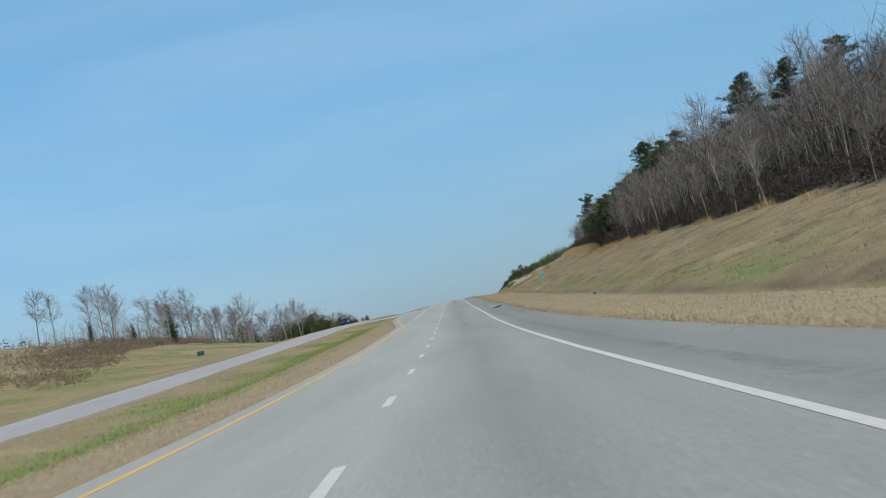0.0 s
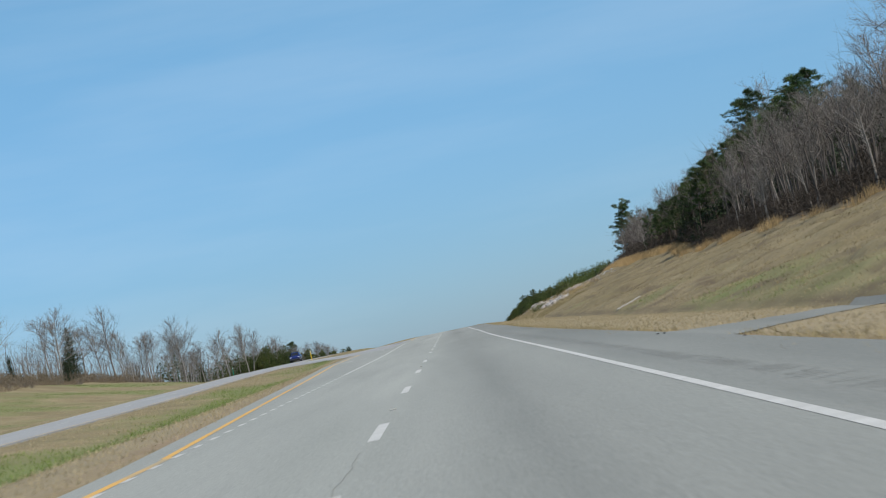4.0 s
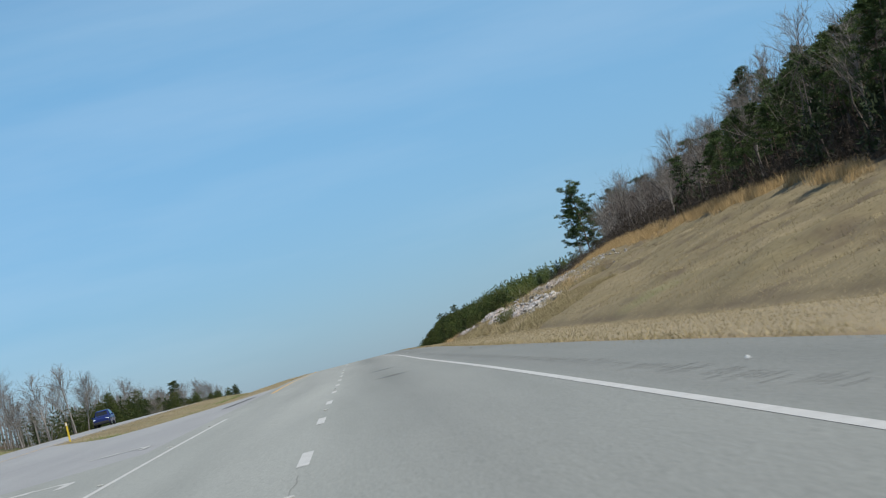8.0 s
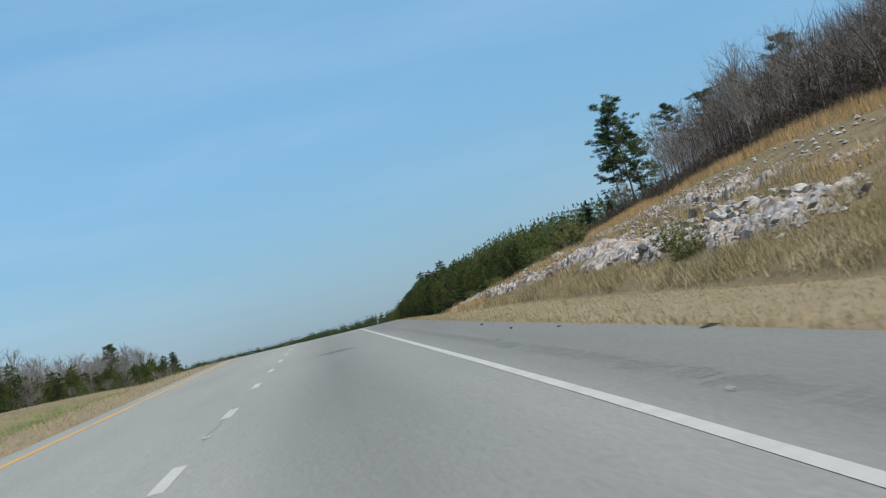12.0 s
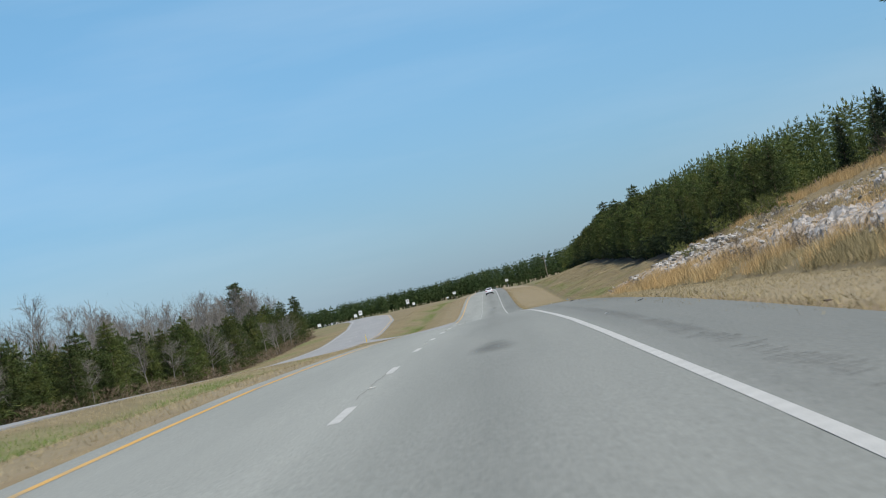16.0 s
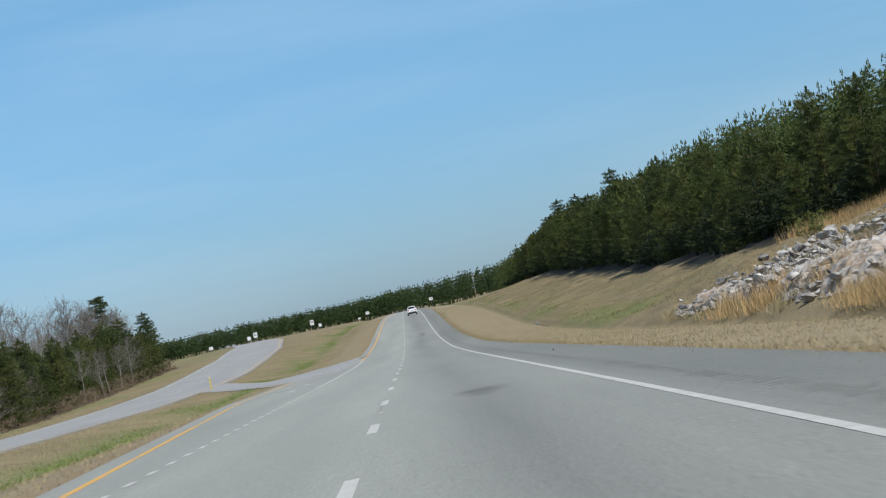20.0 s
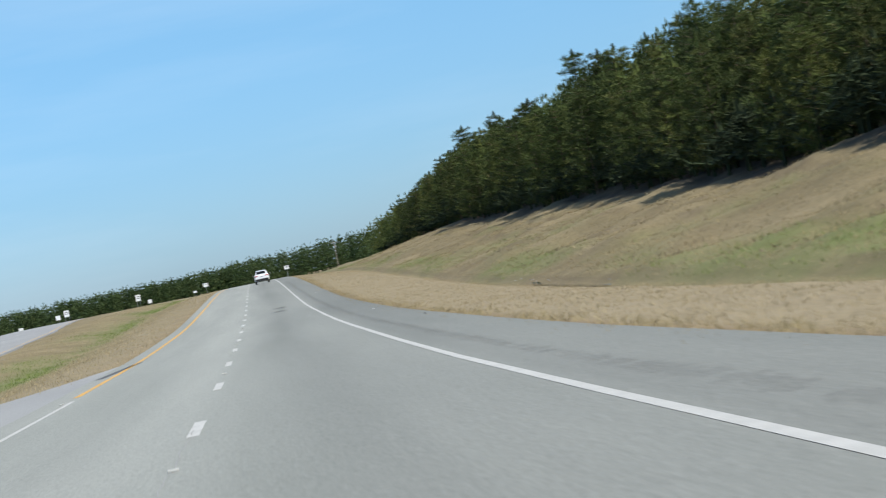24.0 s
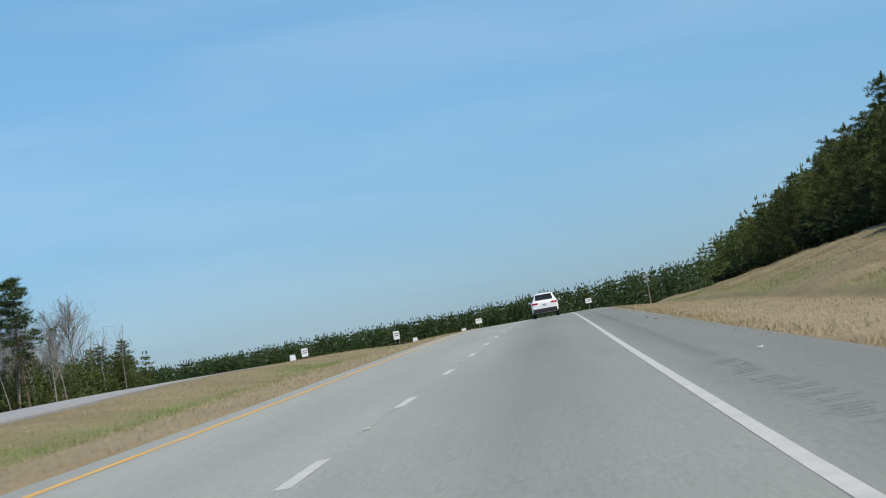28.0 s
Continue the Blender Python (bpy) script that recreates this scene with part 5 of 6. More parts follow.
rubble = Net()
m = 11000
rub = np.array([rock_spot() if rng.uniform() > 0.12 else (18 + rng.uniform(0, 14), rng.uniform(430, 690)) for _ in range(m)])
cut = np.array(((1, 0, 0), (0, 1, 0), (-1, 0, 0), (0, -1, 0), (0, 0, 0.8), (0, 0, -0.5)))
mid = np.concatenate([rub, land(rub[:, 0], rub[:, 1])[:, None] + 0.06], 1)
v = mid[:, None] + cut[None] * rng.uniform(0.05, 0.24, (m, 1, 1)) * rng.uniform(0.7, 1.3, (m, 6, 1))
rubble.v.append(v.reshape(-1, 3))
rubble.f.append((np.arange(m)[:, None, None] * 6 + np.array(((0, 1, 4), (1, 2, 4), (2, 3, 4), (3, 0, 4), (1, 0, 5), (2, 1, 5), (3, 2, 5), (0, 3, 5)))[None]).reshape(-1, 3))
tagged(new("rubble", rubble.mesh("rubble", ROCK)), "loose stone rubble over the road cut", "rubble", kind="stuff")


# ---- grasses ----
def sward(name, x, y, blades, length, width, material, label, lean=0.35):
    """Many upright blades at the given spots, as one mesh."""
    z = land(x, y)
    g = Net()
    c = np.repeat(np.stack([x, y, z - 0.02], 1), blades, 0)
    c[:, :2] += rng.normal(size=(len(c), 2)) * (0.3 if length < 0.3 else length * 0.45)
    d = np.concatenate([rng.normal(size=(len(c), 2)) * lean, np.ones((len(c), 1))], 1)
    ln = length * rng.uniform(0.5, 1.25, len(c))
    g.spikes(c, c + d * ln[:, None], width * rng.uniform(0.7, 1.3, len(c)))
    return tagged(new(name, g.mesh(name, material)), label, "grass", kind="stuff")


def scatter(n, xa, xb, ya, yb, keep=None):
    y = rng.uniform(ya, yb, n)
    a = xa(y) if callable(xa) else xa
    b = xb(y) if callable(xb) else xb
    x = a + (b - a) * rng.uniform(0, 1, n)
    ok = (x > EDGE_R + 0.05) | ((x < EDGE_L - bay_width(y) - 0.05) & ((x > FAR_R + far_shift(y) + 0.1) | (x < FAR_L + far_shift(y) - 0.2)))
    ok &= ~(in_crossing(x, y, 0.5) > 0.4)
    mid = np.mean(DRIVE) + (x - EDGE_R) * 2.6
    ok &= ~((x > 0) & (x < 26.2) & (x < 14.6) & (np.abs(y - mid) < 3.3 + 2.7 * np.exp(-(x - EDGE_R) / 1.6)))
    if keep is not None:
        ok &= keep(x, y)
    return x[ok], y[ok]


left_edge = lambda y: EDGE_L - bay_width(y) - 0.05
sward("grass", *scatter(52000, EDGE_R + 0.05, 15.5, -40, 1000), 6, 0.08, 0.016, DRY, "cropped straw-coloured verge grass")
sward("grass", *scatter(9000, EDGE_R + 0.05, EDGE_R + 0.45, -45, 930, lambda x, y: wobble(x, y, 0.8, 91) > -0.15), 5, 0.13, 0.016, WEED, "ragged weedy fringe along the pavement edge", 0.5)
sward("grass", *scatter(26000, EDGE_R + 0.3, 16.5, -40, 960), 4, 0.11, 0.012, TAN, "pale dead verge grass")
sward("grass", *scatter(60000, 15.5, lambda y: wood_edge(y), -20, 1040), 4, 0.12, 0.022, BANK_DRY, "dry straw grass on the bank")
sward("grass", *scatter(26000, 15.5, lambda y: wood_edge(y), -20, 1040, lambda x, y: fbm(x / 3, y / 6, 17) > 0.08), 4, 0.18, 0.02, DRY, "pale taller grass clumps on the bank")
sward("grass", *scatter(7000, 16.5, lambda y: wood_edge(y) - 0.5, -30, 1040, lambda x, y: fbm(x / 2, y / 4, 101) > 0.12), 9, 0.2, 0.022, WEED, "rough weedy clumps scattered over the bank", 0.5)
sward("grass", *scatter(3500, 16.0, lambda y: wood_edge(y) - 0.5, -30, 1040, lambda x, y: fbm(x / 1.8, y / 4, 103) > 0.18), 10, 0.2, 0.03, BRUSH, "brown dead weeds scattered over the bank", 0.6)
sward("grass", *scatter(42000, left_edge, FAR_R, -40, 1000, lambda x, y: zones(x, y)["green"] < rng.uniform(0.15, 0.6, len(x))), 4, 0.09, 0.022, DRY, "cropped straw-coloured median grass")
sward("grass", *scatter(16000, left_edge, FAR_R, -40, 1000, lambda x, y: zones(x, y)["green"] < rng.uniform(0.15, 0.6, len(x))), 4, 0.15, 0.02, TAN, "pale dead median grass")
sward("grass", *scatter(90000, -5.0, -17.0, -40, 1040, lambda x, y: zones(x, y)["green"] > rng.uniform(0.2, 0.8, len(x))), 4, 0.15, 0.022, GREEN_GRASS, "fresh green grass along the swale")
sward("grass", *scatter(45000, -80, -42, 180, 700, lambda x, y: zones(x, y)["green"] > rng.uniform(0.3, 0.9, len(x))), 4, 0.16, 0.04, GREEN_GRASS, "fresh green grass over the open field")
sward("grass", *scatter(34000, 14.4, lambda y: wood_edge(y) - 1, -40, 1040, lambda x, y: zones(x, y)["green"] > rng.uniform(0.15, 0.7, len(x))), 4, 0.18, 0.024, GREEN_GRASS, "fresh green grass patches on the bank")
sward("grass", *scatter(9000, lambda y: wood_edge(y) - np.interp(y, (60, 380, 420), (1.5, 1.6, 2.6)), lambda y: wood_edge(y) + 0.6, 60, 715, lambda x, y: wobble(x, y, 0.25, 31) + np.interp(y, (60, 330, 390, 700), (-0.5, -0.1, 0.7, 0.7)) > 0), 9, 0.85, 0.03, GOLD, "tall golden broomsedge along the wood's edge", 0.22)
sward("grass", *scatter(9000, 14.6, 18.4, 520, 676, lambda x, y: fbm(x / 2.2, y / 4, 51) - 0.10 * (x - 16) > 0.14), 13, 0.9, 0.022, GOLD, "tall golden broomsedge at the foot of the rocks", 0.22)
sward("grass", *scatter(10000, 14.4, 19.5, 372, 690, lambda x, y: fbm(x / 2, y / 5, 53) - np.clip((398 - y) / 60, 0, 1) > -0.05), 11, 0.38, 0.022, WEED, "low tan weeds at the foot of the rocks", 0.4)
sward("grass", *scatter(3000, 16, 26, 412, 690, lambda x, y: fbm(x / 2, y / 4, 55) > 0.15), 12, 0.8, 0.024, GOLD, "golden grass tufts rooted among the rocks", 0.25)
sward("grass", *scatter(9000, 20.5, 27, 412, 680, lambda x, y: fbm(x / 2.5, y / 5, 41) > 0.05), 10, 0.65, 0.028, WEED, "dry tall grass between the rocks", 0.25)
sward("grass", *scatter(7000, 14.5, 17.4, 398, 560, lambda x, y: fbm(x / 2.5, y / 6, 57) - 0.2 * (x - 15.7) > 0.0), 11, 0.5, 0.026, WEED, "tan and olive weeds at the foot of the rock cut", 0.3)
sward("grass", *scatter(2600, 14.4, 21, 376, 416), 10, 0.34, 0.024, WEED, "rough tan weeds where the rock cut begins", 0.4)
sward("grass", *scatter(26000, -62, -29.4, -20, 900), 4, 0.16, 0.03, TAN, "dry grass beyond the far carriageway")
sward("grass", *scatter(6000, -90, -74, 380, 660), 7, 0.8, 0.035, BRUSH, "brown weeds on the open ground", 0.3)
for x, y, s in ((15.6, 420, 0.6), (16.2, 424, 0.5), (17, 431, 0.6), (31.3, 572, 1.5), (33, 580, 1.2), (30, 590, 1.1), (28.5, 640, 0.9), (29, 655, 1.0), (27, 670, 0.9), (24, 690, 0.7), (20, 640, 0.5)):
    plant("shrub", BUSH_GREEN, x, y, "olive-green shrub on the rocky cut", "shrub", "cut shrubs", s, first="stem")
for _ in range(60):
    y = rng.uniform(405, 690)
    x = 15.8 + rng.uniform(0, 1) ** 2 * 10
    plant("brush_clump", BUSH_BROWN, x, y, "grey-brown weed clump between the rocks", "shrub", "cut weeds", rng.uniform(0.3, 0.65), first="stem")


# ---- signs and roadside furniture ----
def lettering(body, size, parent, at, material, name="lettering"):
    c = bpy.data.curves.new("lettering", "FONT")
    c.body, c.size, c.align_x, c.align_y, c.extrude = body, size, "CENTER", "CENTER", 0.002
    tmp = bpy.data.objects.new("lettering", c)
    me = bpy.data.meshes.new_from_object(tmp)
    bpy.data.objects.remove(tmp)
    ob = part(name, me, material, parent)
    ob.matrix_basis = Matrix.Translation(at) @ Matrix.Rotation(radians(90), 4, "X")
    return ob


def panel(wide, tall, cz, thick=0.012, r=0.03):
    bm = bmesh.new()
    box(bm, 0, 0, cz, wide, thick, tall)
    e = [e for e in bm.edges if abs(e.verts[0].co.x - e.verts[1].co.x) < 1e-5 and abs(e.verts[0].co.z - e.verts[1].co.z) < 1e-5]
    bmesh.ops.bevel(bm, geom=e, offset=r, segments=4, affect="EDGES")
    return bm


def channel_post(tall, w=0.055):
    """A U-channel post with flanges, sunk into the ground."""
    bm = bmesh.new()
    box(bm, 0, 0.012, tall / 2 - 0.3, w, 0.006, tall + 0.6)
    box(bm, -w / 2, 0.0, tall / 2 - 0.3, 0.006, 0.03, tall + 0.6)
    box(bm, w / 2, 0.0, tall / 2 - 0.3, 0.006, 0.03, tall + 0.6)
    return bm


mile = thing("mile_marker", (9.4, 114.6, height(9.4, 114.6)), "green mile marker with white figures on a tan post", "road sign")
part("post", channel_post(2.55), TAN_POST, mile)
face = part("panel", panel(0.33, 0.74, 2.22), SIGN_GREEN, mile, "green panel with white border")
bm = bmesh.new()
for sx in (-0.152, 0.152):
    box(bm, sx, -0.008, 2.22, 0.008, 0.003, 0.70)
for sz in (1.865, 2.575):
    box(bm, 0, -0.008, sz, 0.30, 0.003, 0.008)
part("border", bm, SIGN_WHITE, face, "thin white border")
lettering("MILE", 0.115, face, (0, -0.011, 2.49), SIGN_WHITE)
lettering("9", 0.27, face, (0, -0.011, 2.31), SIGN_WHITE)
lettering("0", 0.27, face, (0, -0.011, 2.03), SIGN_WHITE)


def road_sign(x, y, wide, tall, top, colour, posts, label, turn=0.0, bars=0):
    t = thing("road_sign", (x, y, height(x, y)), label, "road sign", "", turn)
    part("panel", panel(wide, tall, top - tall / 2), colour, t)
    for px in ((0.0,) if posts == 1 else (-wide * 0.32, wide * 0.32)):
        p = part("post", channel_post(top - 0.05), TAN_POST if colour is SIGN_DARK else STEEL, t)
        p.location = (px, 0.03, 0)
    for i in range(bars):
        part("text_bar", box(bmesh.new(), 0, -0.011, top - tall * (0.3 + 0.25 * i), wide * 0.7, 0.003, tall * 0.09), TRIM, t, "dark bar of unreadable writing")
    return t


road_sign(-34.5, 220, 1.0, 0.6, 2.0, SIGN_DARK, 2, "dark green sign back on two posts in the field grass")
road_sign(8.5, 1150, 1.05, 0.8, 2.9, SIGN_WHITE, 1, "white rectangular road sign on a post at the verge", 0, 2)
road_sign(-46.1, 1190, 1.25, 1.6, 3.0, SIGN_WHITE, 2, "white sign on posts beyond the far carriageway", 0, 2)
road_sign(-47.6, 1183, 1.1, 1.1, 2.1, SIGN_WHITE, 1, "lower white sign beside a taller one")
road_sign(-28.6, 1196, 1.2, 1.6, 3.2, SIGN_WHITE, 2, "tall white sign on two posts in the median", 0, 2)
road_sign(-28.1, 1238, 1.0, 1.0, 1.9, SIGN_WHITE, 1, "small white sign in the median")
road_sign(-9.9, 1133, 1.05, 0.8, 2.7, SIGN_WHITE, 1, "white sign facing the traffic on the median", 0, 1)
road_sign(-12.3, 1128, 0.75, 0.4, 1.5, SIGN_WHITE, 1, "small low sign on the median")
road_sign(-73.8, 1326, 1.5, 1.2, 2.4, SIGN_WHITE, 1, "pale sign far along the opposite roadside")


def delineator(x, y, colour, label):
    t = thing("delineator_post", (x, y, height(x, y)), label, "delineator")
    bm = bmesh.new()
    box(bm, 0, 0, 0.45, 0.10, 0.02, 1.5, 0.008)
    part("post", bm, colour, t)
    part("reflector", box(bmesh.new(), 0, -0.013, 1.08, 0.08, 0.006, 0.15, 0.002), SIGN_WHITE, t, "pale reflector patch")
    return t


delineator(-17.0, 352, SIGN_YELLOW, "yellow flexible marker post at the median nose")
delineator(-30.0, 377, SIGN_GREEN, "green flexible marker post beyond the far carriageway")
delineator(-17.1, 752, SIGN_YELLOW, "yellow flexible marker post at the second crossover")

pole = thing("utility_pole", (28.8, 1353, height(28.8, 1353)), "grey timber utility pole with crossarm", "utility pole")
part("shaft", rod(bmesh.new(), (0, 0, -0.8), (0, 0, 10.2), 0.17, 0.11, 10), WOOD_POLE, pole)
part("crossarm", box(bmesh.new(), 0, 0.12, 9.5, 2.4, 0.1, 0.13, 0.01), WOOD_POLE, pole)
for ox in (-1.05, -0.4, 0.4, 1.05):
    part("insulator", rod(bmesh.new(), (ox, 0.12, 9.56), (ox, 0.12, 9.75), 0.04, 0.03, 8), CONCRETE, pole)
part("transformer", rod(bmesh.new(), (0.32, -0.05, 7.9), (0.32, -0.05, 8.8), 0.2, 0.2, 12), STEEL, pole)


def culvert(x, y, s, turn):
    t = thing("culvert", (x, y, height(x, y) - 0.1), "concrete culvert headwall with dark pipe mouth in the ditch", "culvert", "", turn, s)
    bm = bmesh.new()
    box(bm, 0, 0.15, 0.3, 1.9, 0.22, 0.7, 0.03)
    part("headwall", bm, CONCRETE, t)
    bm = bmesh.new()
    bmesh.ops.create_cone(bm, cap_ends=False, segments=20, radius1=0.33, radius2=0.33, depth=0.3, matrix=Matrix.Translation((0, 0, 0.28)) @ Matrix.Rotation(radians(90), 4, "X"))
    part("pipe", bm, CONCRETE, t)
    # flat disc closes the pipe; its black is the shade inside, painted
    part("pipe_shade", rod(bmesh.new(), (0, 0.03, 0.28), (0, 0.02, 0.28), 0.31, 0.31, 20), DARK, t, "near-black disc painted as the shade inside the pipe")
    for sx in (-1, 1):
        w = part("wing_wall", box(bmesh.new(), 0, 0, 0.12, 0.9, 0.16, 0.5, 0.03), CONCRETE, t)
        w.matrix_basis = Matrix.Translation((sx * 1.2, -0.12, 0)) @ Matrix.Rotation(sx * 0.6, 4, "Z")


culvert(14.0, 121.0, 0.55, -0.25)


def flume(xa, ya, xb, yb, wide, material=None, label="pale concrete drain chute laid down the grassy bank", lift=0.02):
    """A concrete drain chute laid on the slope."""
    n = 14
    u = np.linspace(0, 1, n)
    x, y = xa + (xb - xa) * u, ya + (yb - ya) * u
    d = np.array((xb - xa, yb - ya)) / math.hypot(xb - xa, yb - ya)
    s = np.array((-d[1], d[0]))
    prof = ((-0.5, -0.2), (-0.5, 0.10), (-0.38, 0.10), (-0.2, 0.03), (0.2, 0.03), (0.38, 0.10), (0.5, 0.10), (0.5, -0.2))
    V = np.stack([np.stack([x + s[0] * a * wide, y + s[1] * a * wide, land(x, y) + b * 0.4 + lift], 1) for a, b in prof], 1).reshape(-1, 3)
    k = np.arange(n * 8).reshape(n, 8)
    F = np.stack([k[:-1, :-1], k[:-1, 1:], k[1:, 1:], k[1:, :-1]], -1).reshape(-1, 4)
    ob = new("drain_chute", mesh_of("drain_chute", V, F, material or CONCRETE))
    tagged(ob, label, "drain")


flume(14.7, 256.6, 17.3, 262.2, 0.26)
flume(14.22, 789, 14.05, 769, 0.55, WATER, "narrow drain channel holding still dark ditch water", 0.06)

for i in range(70):
    y = rng.uniform(764, 800)
    x = 14.32 + rng.normal() * 0.08
    s = rng.uniform(0.05, 0.13)
    ob = tagged(new("stone", ROCKS[i % 9]), "pale stone lining the wet roadside ditch", "stone", "ditch stones")
    ob.matrix_basis = Matrix.Translation((x, y, height(x, y) + 0.01)) @ Euler((rng.uniform(0, 6), rng.uniform(0, 6), rng.uniform(0, 6))).to_matrix().to_4x4() @ Matrix.Scale(s, 4)

# tyre tread strip and litter on the shoulder
tread = thing("tyre_tread", (4.8, 109.8, float(road_z(109.8))), "shredded black tyre tread curling up from the shoulder", "debris")
bm = bmesh.new()
prev = None
for i in range(22):
    u = i / 21
    cx, cy = 0.6 * u + 0.08 * math.sin(u * 7) - 0.15, 2.5 * u
    cz = 0.02 + 0.03 * abs(math.sin(u * 4.5)) + 0.07 * max(0, (u - 0.72) / 0.28) ** 1.6
    w = 0.13 + 0.05 * math.sin(i * 2.1)
    row = [bm.verts.new((cx + dx, cy + 0.04 * math.sin(i * 1.7), cz + h)) for dx, h in ((-w, 0.025), (w, 0.03 + 0.03 * math.sin(i)), (w + 0.02, 0.0), (-w - 0.02, 0.0))]
    if prev:
        for j in range(4):
            bm.faces.new((prev[j], prev[(j + 1) % 4], row[(j + 1) % 4], row[j]))
    prev = row
part("tread_strip", bm, RUBBER, tread)
fray = Net()
fray.tufts(np.array([(0.45 + 0.06 * math.sin(k * 3), 2.15 + 0.07 * k, 0.04 + 0.012 * k) for k in range(7)]), 12, 0.12, 0.016, 0.5)
part("frayed_cord", fray.mesh("frayed_cord", BRUSH), None, tread, "brown frayed cord ends")
branch = thing("dead_branch", (6.1, 46.5, height(6.1, 46.5) + 0.03), "small dead branch lying at the pavement's edge", "branch", "", 0.0, 0.5)
sticks = Net()
stem = limb((-0.35, 0, 0.03), (1, 0.1, 0.22), 0.8, 0.12, 6)
sticks.tube(stem, np.linspace(0.022, 0.008, 7), 5)
part("stem", sticks.mesh("stem", SHADED_STEM), None, branch)
for k in range(2, 7):
    for _ in range(2):
        shoot = Net()
        shoot.tube(limb(stem[k], (rng.normal() * 0.6 + 0.3, rng.normal() * 0.5, 0.7), 0.22, 0.2, 3), (0.008, 0.006, 0.005, 0.003), 4)
        part("twig", shoot.mesh("twig", SHADED_STEM), None, branch)
dead = Net()
dead.tufts(np.concatenate([stem[4:], stem[5:] + (0.05, 0, 0.15)]), 12, 0.08, 0.03, 0.3)
part("withered_leaves", dead.mesh("withered_leaves", SHADE_BROWN), None, branch, "withered dark brown leaves")
for i, (x, y) in enumerate(((5.2, 100), (4.9, 252), (12.0, 262), (5.5, 396), (4.3, 505), (5.6, 588), (5.0, 640), (5.3, 772), (5.1, 838), (-5.6, 742), (-5.3, 795), (4.2, 360))):
    z = float(road_z(y)) + 0.02 if x < EDGE_R and x > EDGE_L else height(x, y) + 0.05
    t = thing("litter", (x, y, z), "small scrap of roadside litter on the shoulder", "litter", "litter")
    bm = bmesh.new()
    bmesh.ops.create_icosphere(bm, subdivisions=1, radius=0.026, matrix=Matrix.Diagonal((1.2, 0.9, 0.35, 1)))
    for v in bm.verts:
        v.co += Vector(rng.normal(size=3) * 0.012)
    part("scrap", bm, LITTER if i % 3 else RUBBER, t)


for i in range(44):
    y = rng.uniform(-45, 900)
    x = rng.uniform(5.3, 6.6)
    z = float(road_z(y)) + 0.015 if x < EDGE_R else height(x, y) + 0.04
    t = thing("litter", (x, y, z), "dark scrap of rubber and bark at the verge's edge", "litter", "verge scraps", rng.uniform(0, 6.28))
    bm = bmesh.new()
    bmesh.ops.create_icosphere(bm, subdivisions=1, radius=0.028, matrix=Matrix.Diagonal((rng.uniform(1, 5.5), 0.9, 0.5, 1)))
    for v in bm.verts:
        v.co += Vector(rng.normal(size=3) * 0.008)
    part("scrap", bm, RUBBER if i % 2 else PINE_BARK, t)


# ---- vehicles ----
def hull(sections):
    """A closed body lofted through sections (y, [(half width, z), ...]) from the sill over the roof."""
    bm = bmesh.new()
    rows = []
    for y, prof in sections:
        pts = [(w, z) for w, z in prof] + [(-w, z) for w, z in reversed(prof)]
        rows.append([bm.verts.new((w, y, z)) for w, z in pts])
    for a, b in zip(rows[:-1], rows[1:]):
        for i in range(len(a)):
            j = (i + 1) % len(a)
            bm.faces.new((a[i], a[j], b[j], b[i]))
    bm.faces.new(list(reversed(rows[0])))
    bm.faces.new(rows[-1])
    bmesh.ops.recalc_face_normals(bm, faces=bm.faces)
    return bm


def wheel(parent, x, y, r):
    w = part("wheel", rod(bmesh.new(), (-0.10, 0, 0), (0.10, 0, 0), r * 0.35, r * 0.35, 16), TRIM, parent)
    w.location = (x, y, r)
    bm = bmesh.new()
    bmesh.ops.create_cone(bm, cap_ends=True, segments=26, radius1=r, radius2=r, depth=0.22, matrix=Matrix.Rotation(radians(90), 4, "Y"))
    rim_edges = [e for e in bm.edges if abs(e.verts[0].co.x - e.verts[1].co.x) < 1e-4]
    bmesh.ops.bevel(bm, geom=rim_edges, offset=0.03, segments=2, affect="EDGES")
    part("tyre", bm, RUBBER, w, "black tyre")
    side = 0.118 if x > 0 else -0.118
    part("rim", rod(bmesh.new(), (side * 0.9, 0, 0), (side, 0, 0), r * 0.62, r * 0.58, 18), CHROME, w, "alloy rim")


def pane(pts, thick=0.012):
    """A slightly thick plate through the given corners."""
    bm = bmesh.new()
    p = [Vector(q) for q in pts]
    nrm = (p[1] - p[0]).cross(p[2] - p[0]).normalized() * thick
    a = [bm.verts.new(q) for q in p]
    b = [bm.verts.new(q + nrm) for q in p]
    bm.faces.new(b)
    bm.faces.new(list(reversed(a)))
    for i in range(len(p)):
        j = (i + 1) % len(p)
        bm.faces.new((a[i], a[j], b[j], b[i]))
    bmesh.ops.recalc_face_normals(bm, faces=bm.faces)
    return bm


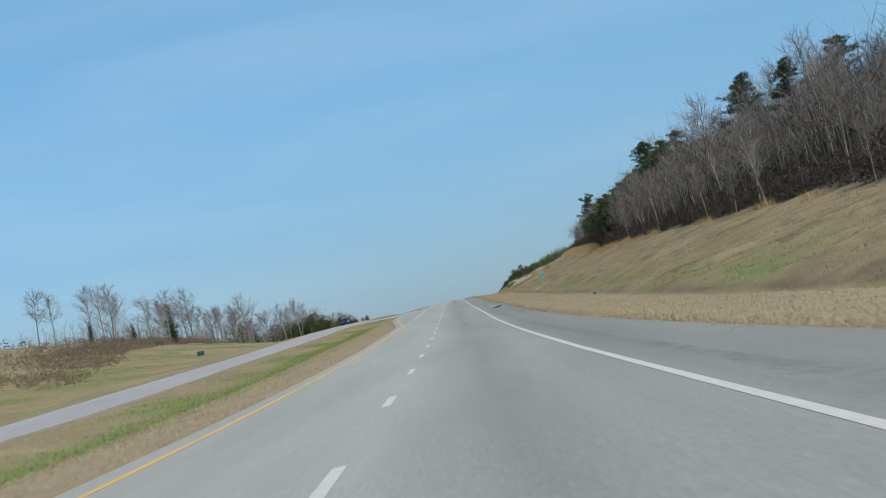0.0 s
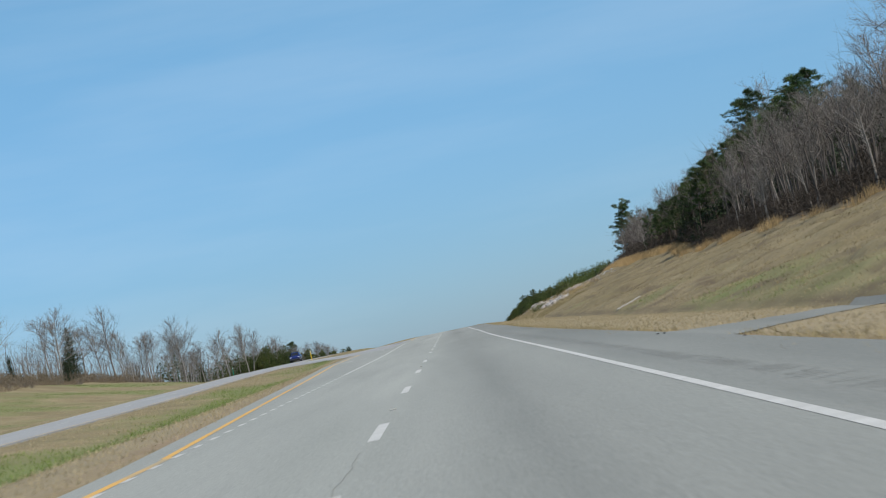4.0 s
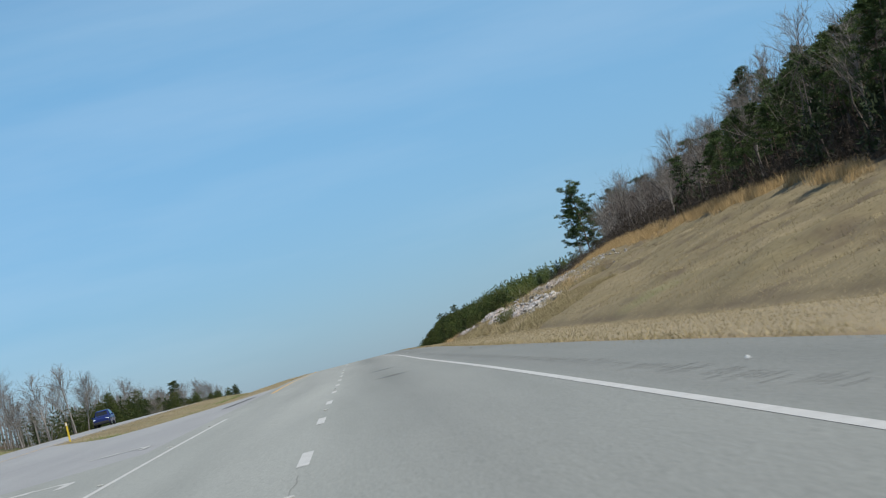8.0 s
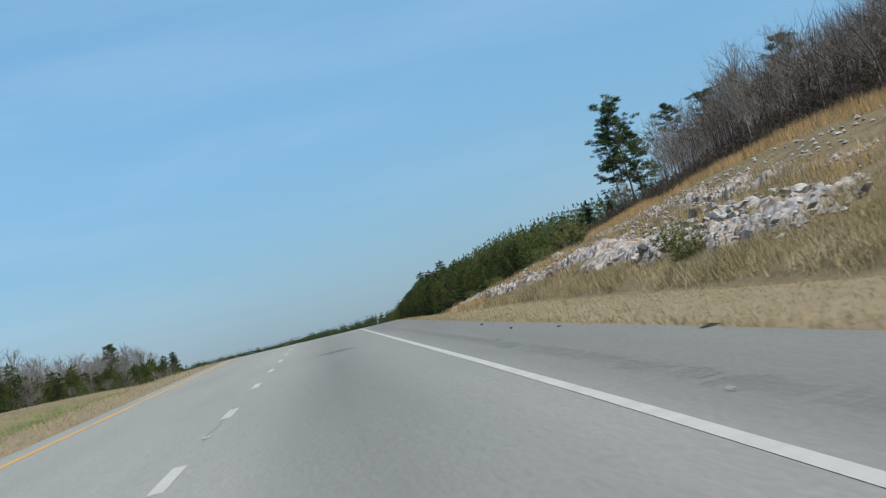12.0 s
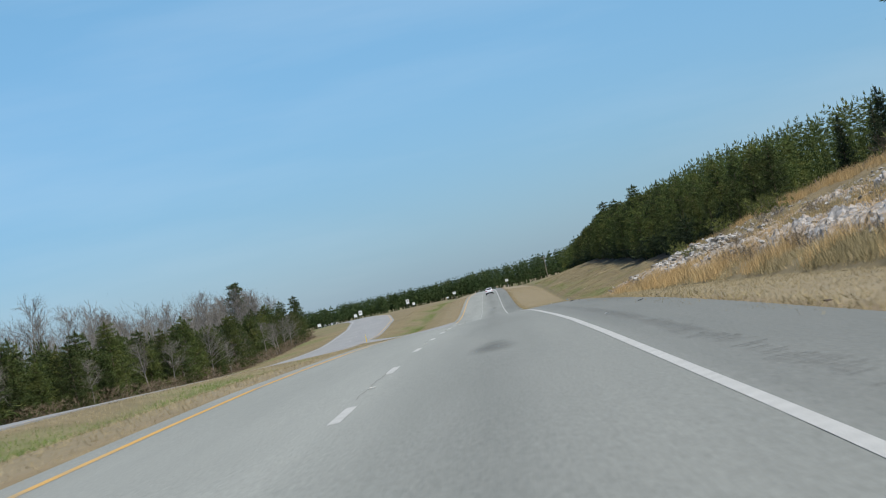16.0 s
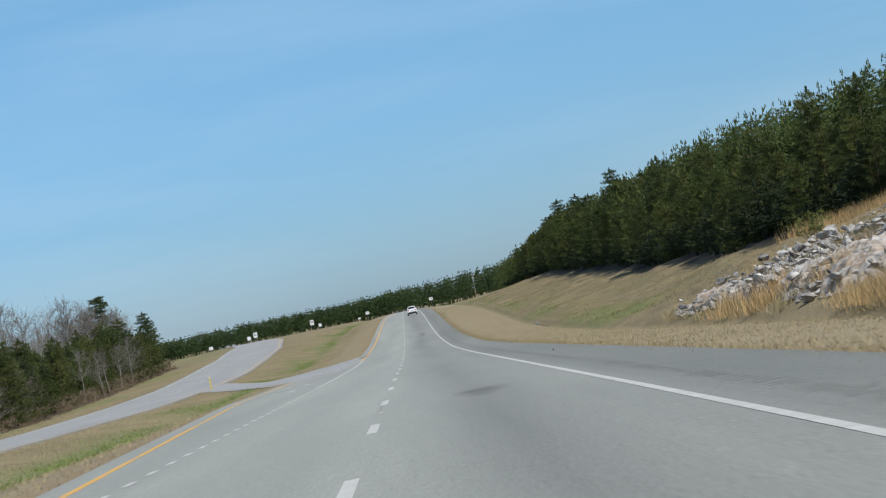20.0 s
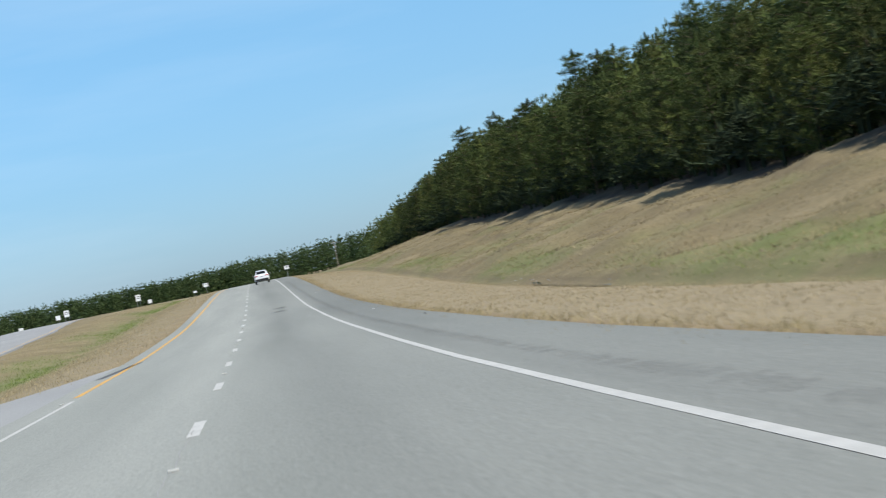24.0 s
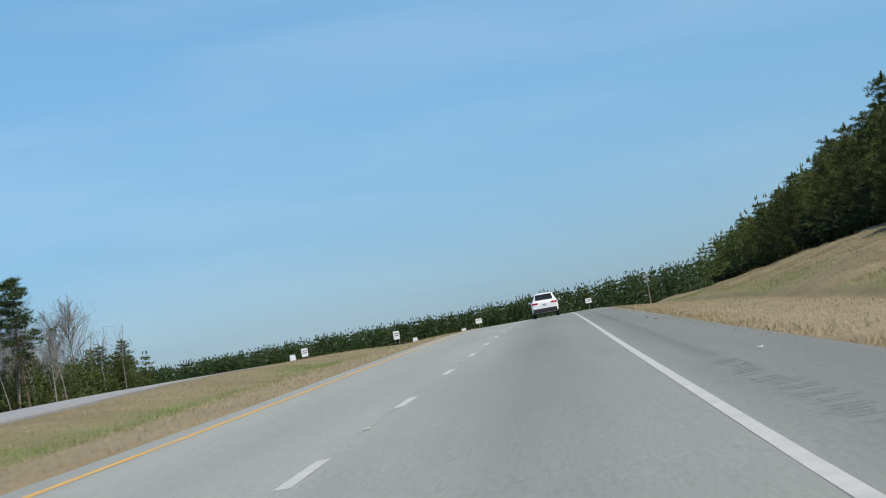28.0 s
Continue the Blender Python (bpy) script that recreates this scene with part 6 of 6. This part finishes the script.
def suv(x, y, paint, label, turn=0.0, headlights=False):
    """A five-door crossover, its tail towards -y."""
    t = thing("car", (x, y, float(road_z(y)) + 0.006), label, "car", "", turn)
    low = ((0.80, 0.34), (0.90, 0.46), (0.925, 0.72), (0.91, 0.98), (0.86, 1.06))

    def sec(yy, s, belt, top, half):
        prof = [(w * s, z) for w, z in low[:3]] + [(0.91 * s, belt - 0.08), (0.865 * s, belt), (half, top), (half - 0.12, top + 0.035)]
        return yy, prof
    body = hull((sec(-2.28, 0.86, 0.98, 1.02, 0.66), sec(-2.22, 0.96, 1.04, 1.10, 0.72), sec(-2.02, 1.0, 1.08, 1.36, 0.66), sec(-1.78, 1.0, 1.08, 1.60, 0.60), sec(-1.2, 1.0, 1.06, 1.655, 0.62), sec(-0.2, 1.0, 1.04, 1.67, 0.62),
                 sec(0.35, 1.0, 1.03, 1.62, 0.60), sec(0.95, 1.0, 1.02, 1.16, 0.66), sec(1.25, 0.99, 1.0, 1.05, 0.68), sec(1.95, 0.96, 0.90, 0.95, 0.64), sec(2.25, 0.84, 0.74, 0.78, 0.5)))
    bmesh.ops.bevel(body, geom=body.edges[:], offset=0.012, segments=1, affect="EDGES")
    part("body", body, paint, t)
    part("rear_window", pane(((-0.61, -2.19, 1.24), (0.61, -2.19, 1.24), (0.54, -1.935, 1.56), (-0.54, -1.935, 1.56))), GLASS, t, "dark tinted rear window")
    part("windscreen", pane(((0.60, 1.12, 1.09), (-0.60, 1.12, 1.09), (-0.54, 0.48, 1.56), (0.54, 0.48, 1.56))), GLASS, t, "dark windscreen")
    for sx in (-1, 1):
        pts = ((sx * 0.878, -1.55, 1.10), (sx * 0.878, 0.85, 1.08), (sx * 0.655, 0.34, 1.55), (sx * 0.655, -1.45, 1.55))
        part("side_window", pane(pts if sx > 0 else tuple(reversed(pts))), GLASS, t, "dark side windows")
        bm = box(bmesh.new(), sx * 0.66, -2.265, 1.0, 0.40, 0.07, 0.12, 0.03)
        part("tail_light", bm, TAIL, t, "red tail light")
        m = part("mirror", box(bmesh.new(), sx * 1.02, 0.62, 1.10, 0.20, 0.10, 0.14, 0.04), paint, t, "door mirror")
        part("mirror_glass", box(bmesh.new(), sx * 1.02, 0.565, 1.10, 0.15, 0.008, 0.10), GLASS, m)
        part("headlight", box(bmesh.new(), sx * 0.62, 2.10, 0.78, 0.36, 0.18, 0.13, 0.04), LENS, t, "clear headlight")
        part("roof_rail", rod(bmesh.new(), (sx * 0.56, -1.5, 1.70), (sx * 0.56, 0.2, 1.70), 0.018), TRIM, t)
        part("reflector", box(bmesh.new(), sx * 0.66, -2.285, 0.55, 0.22, 0.02, 0.05, 0.008), TAIL, t, "low red reflector")
        for wy in (-1.36, 1.36):
            wheel(t, sx * 0.80, wy, 0.36)
    part("bumper", box(bmesh.new(), 0, -2.235, 0.50, 1.62, 0.14, 0.30, 0.05), TRIM, t, "black lower rear bumper")
    part("front_bumper", box(bmesh.new(), 0, 2.2, 0.45, 1.5, 0.16, 0.26, 0.05), TRIM, t, "black lower front bumper")
    part("spoiler", box(bmesh.new(), 0, -1.86, 1.60, 1.08, 0.26, 0.035, 0.012), paint, t)
    part("number_plate", box(bmesh.new(), 0, -2.30, 0.90, 0.31, 0.012, 0.155, 0.004), SIGN_WHITE, t, "pale blank number plate")
    part("plate_bar", box(bmesh.new(), 0, -2.308, 0.90, 0.24, 0.004, 0.05), BLUE_PAINT, t, "dark bar of unreadable writing")
    part("badge", box(bmesh.new(), 0, -2.262, 1.02, 0.10, 0.012, 0.06, 0.01), CHROME, t, "small chrome badge")
    part("underbody", box(bmesh.new(), 0, 0, 0.36, 1.5, 4.1, 0.14), TRIM, t)
    return t


suv(1.85, 948, WHITE_PAINT, "white five-door crossover car on the grey highway asphalt")
suv(-25.6, 436, BLUE_PAINT, "dark blue oncoming car on the opposite carriageway", math.pi)
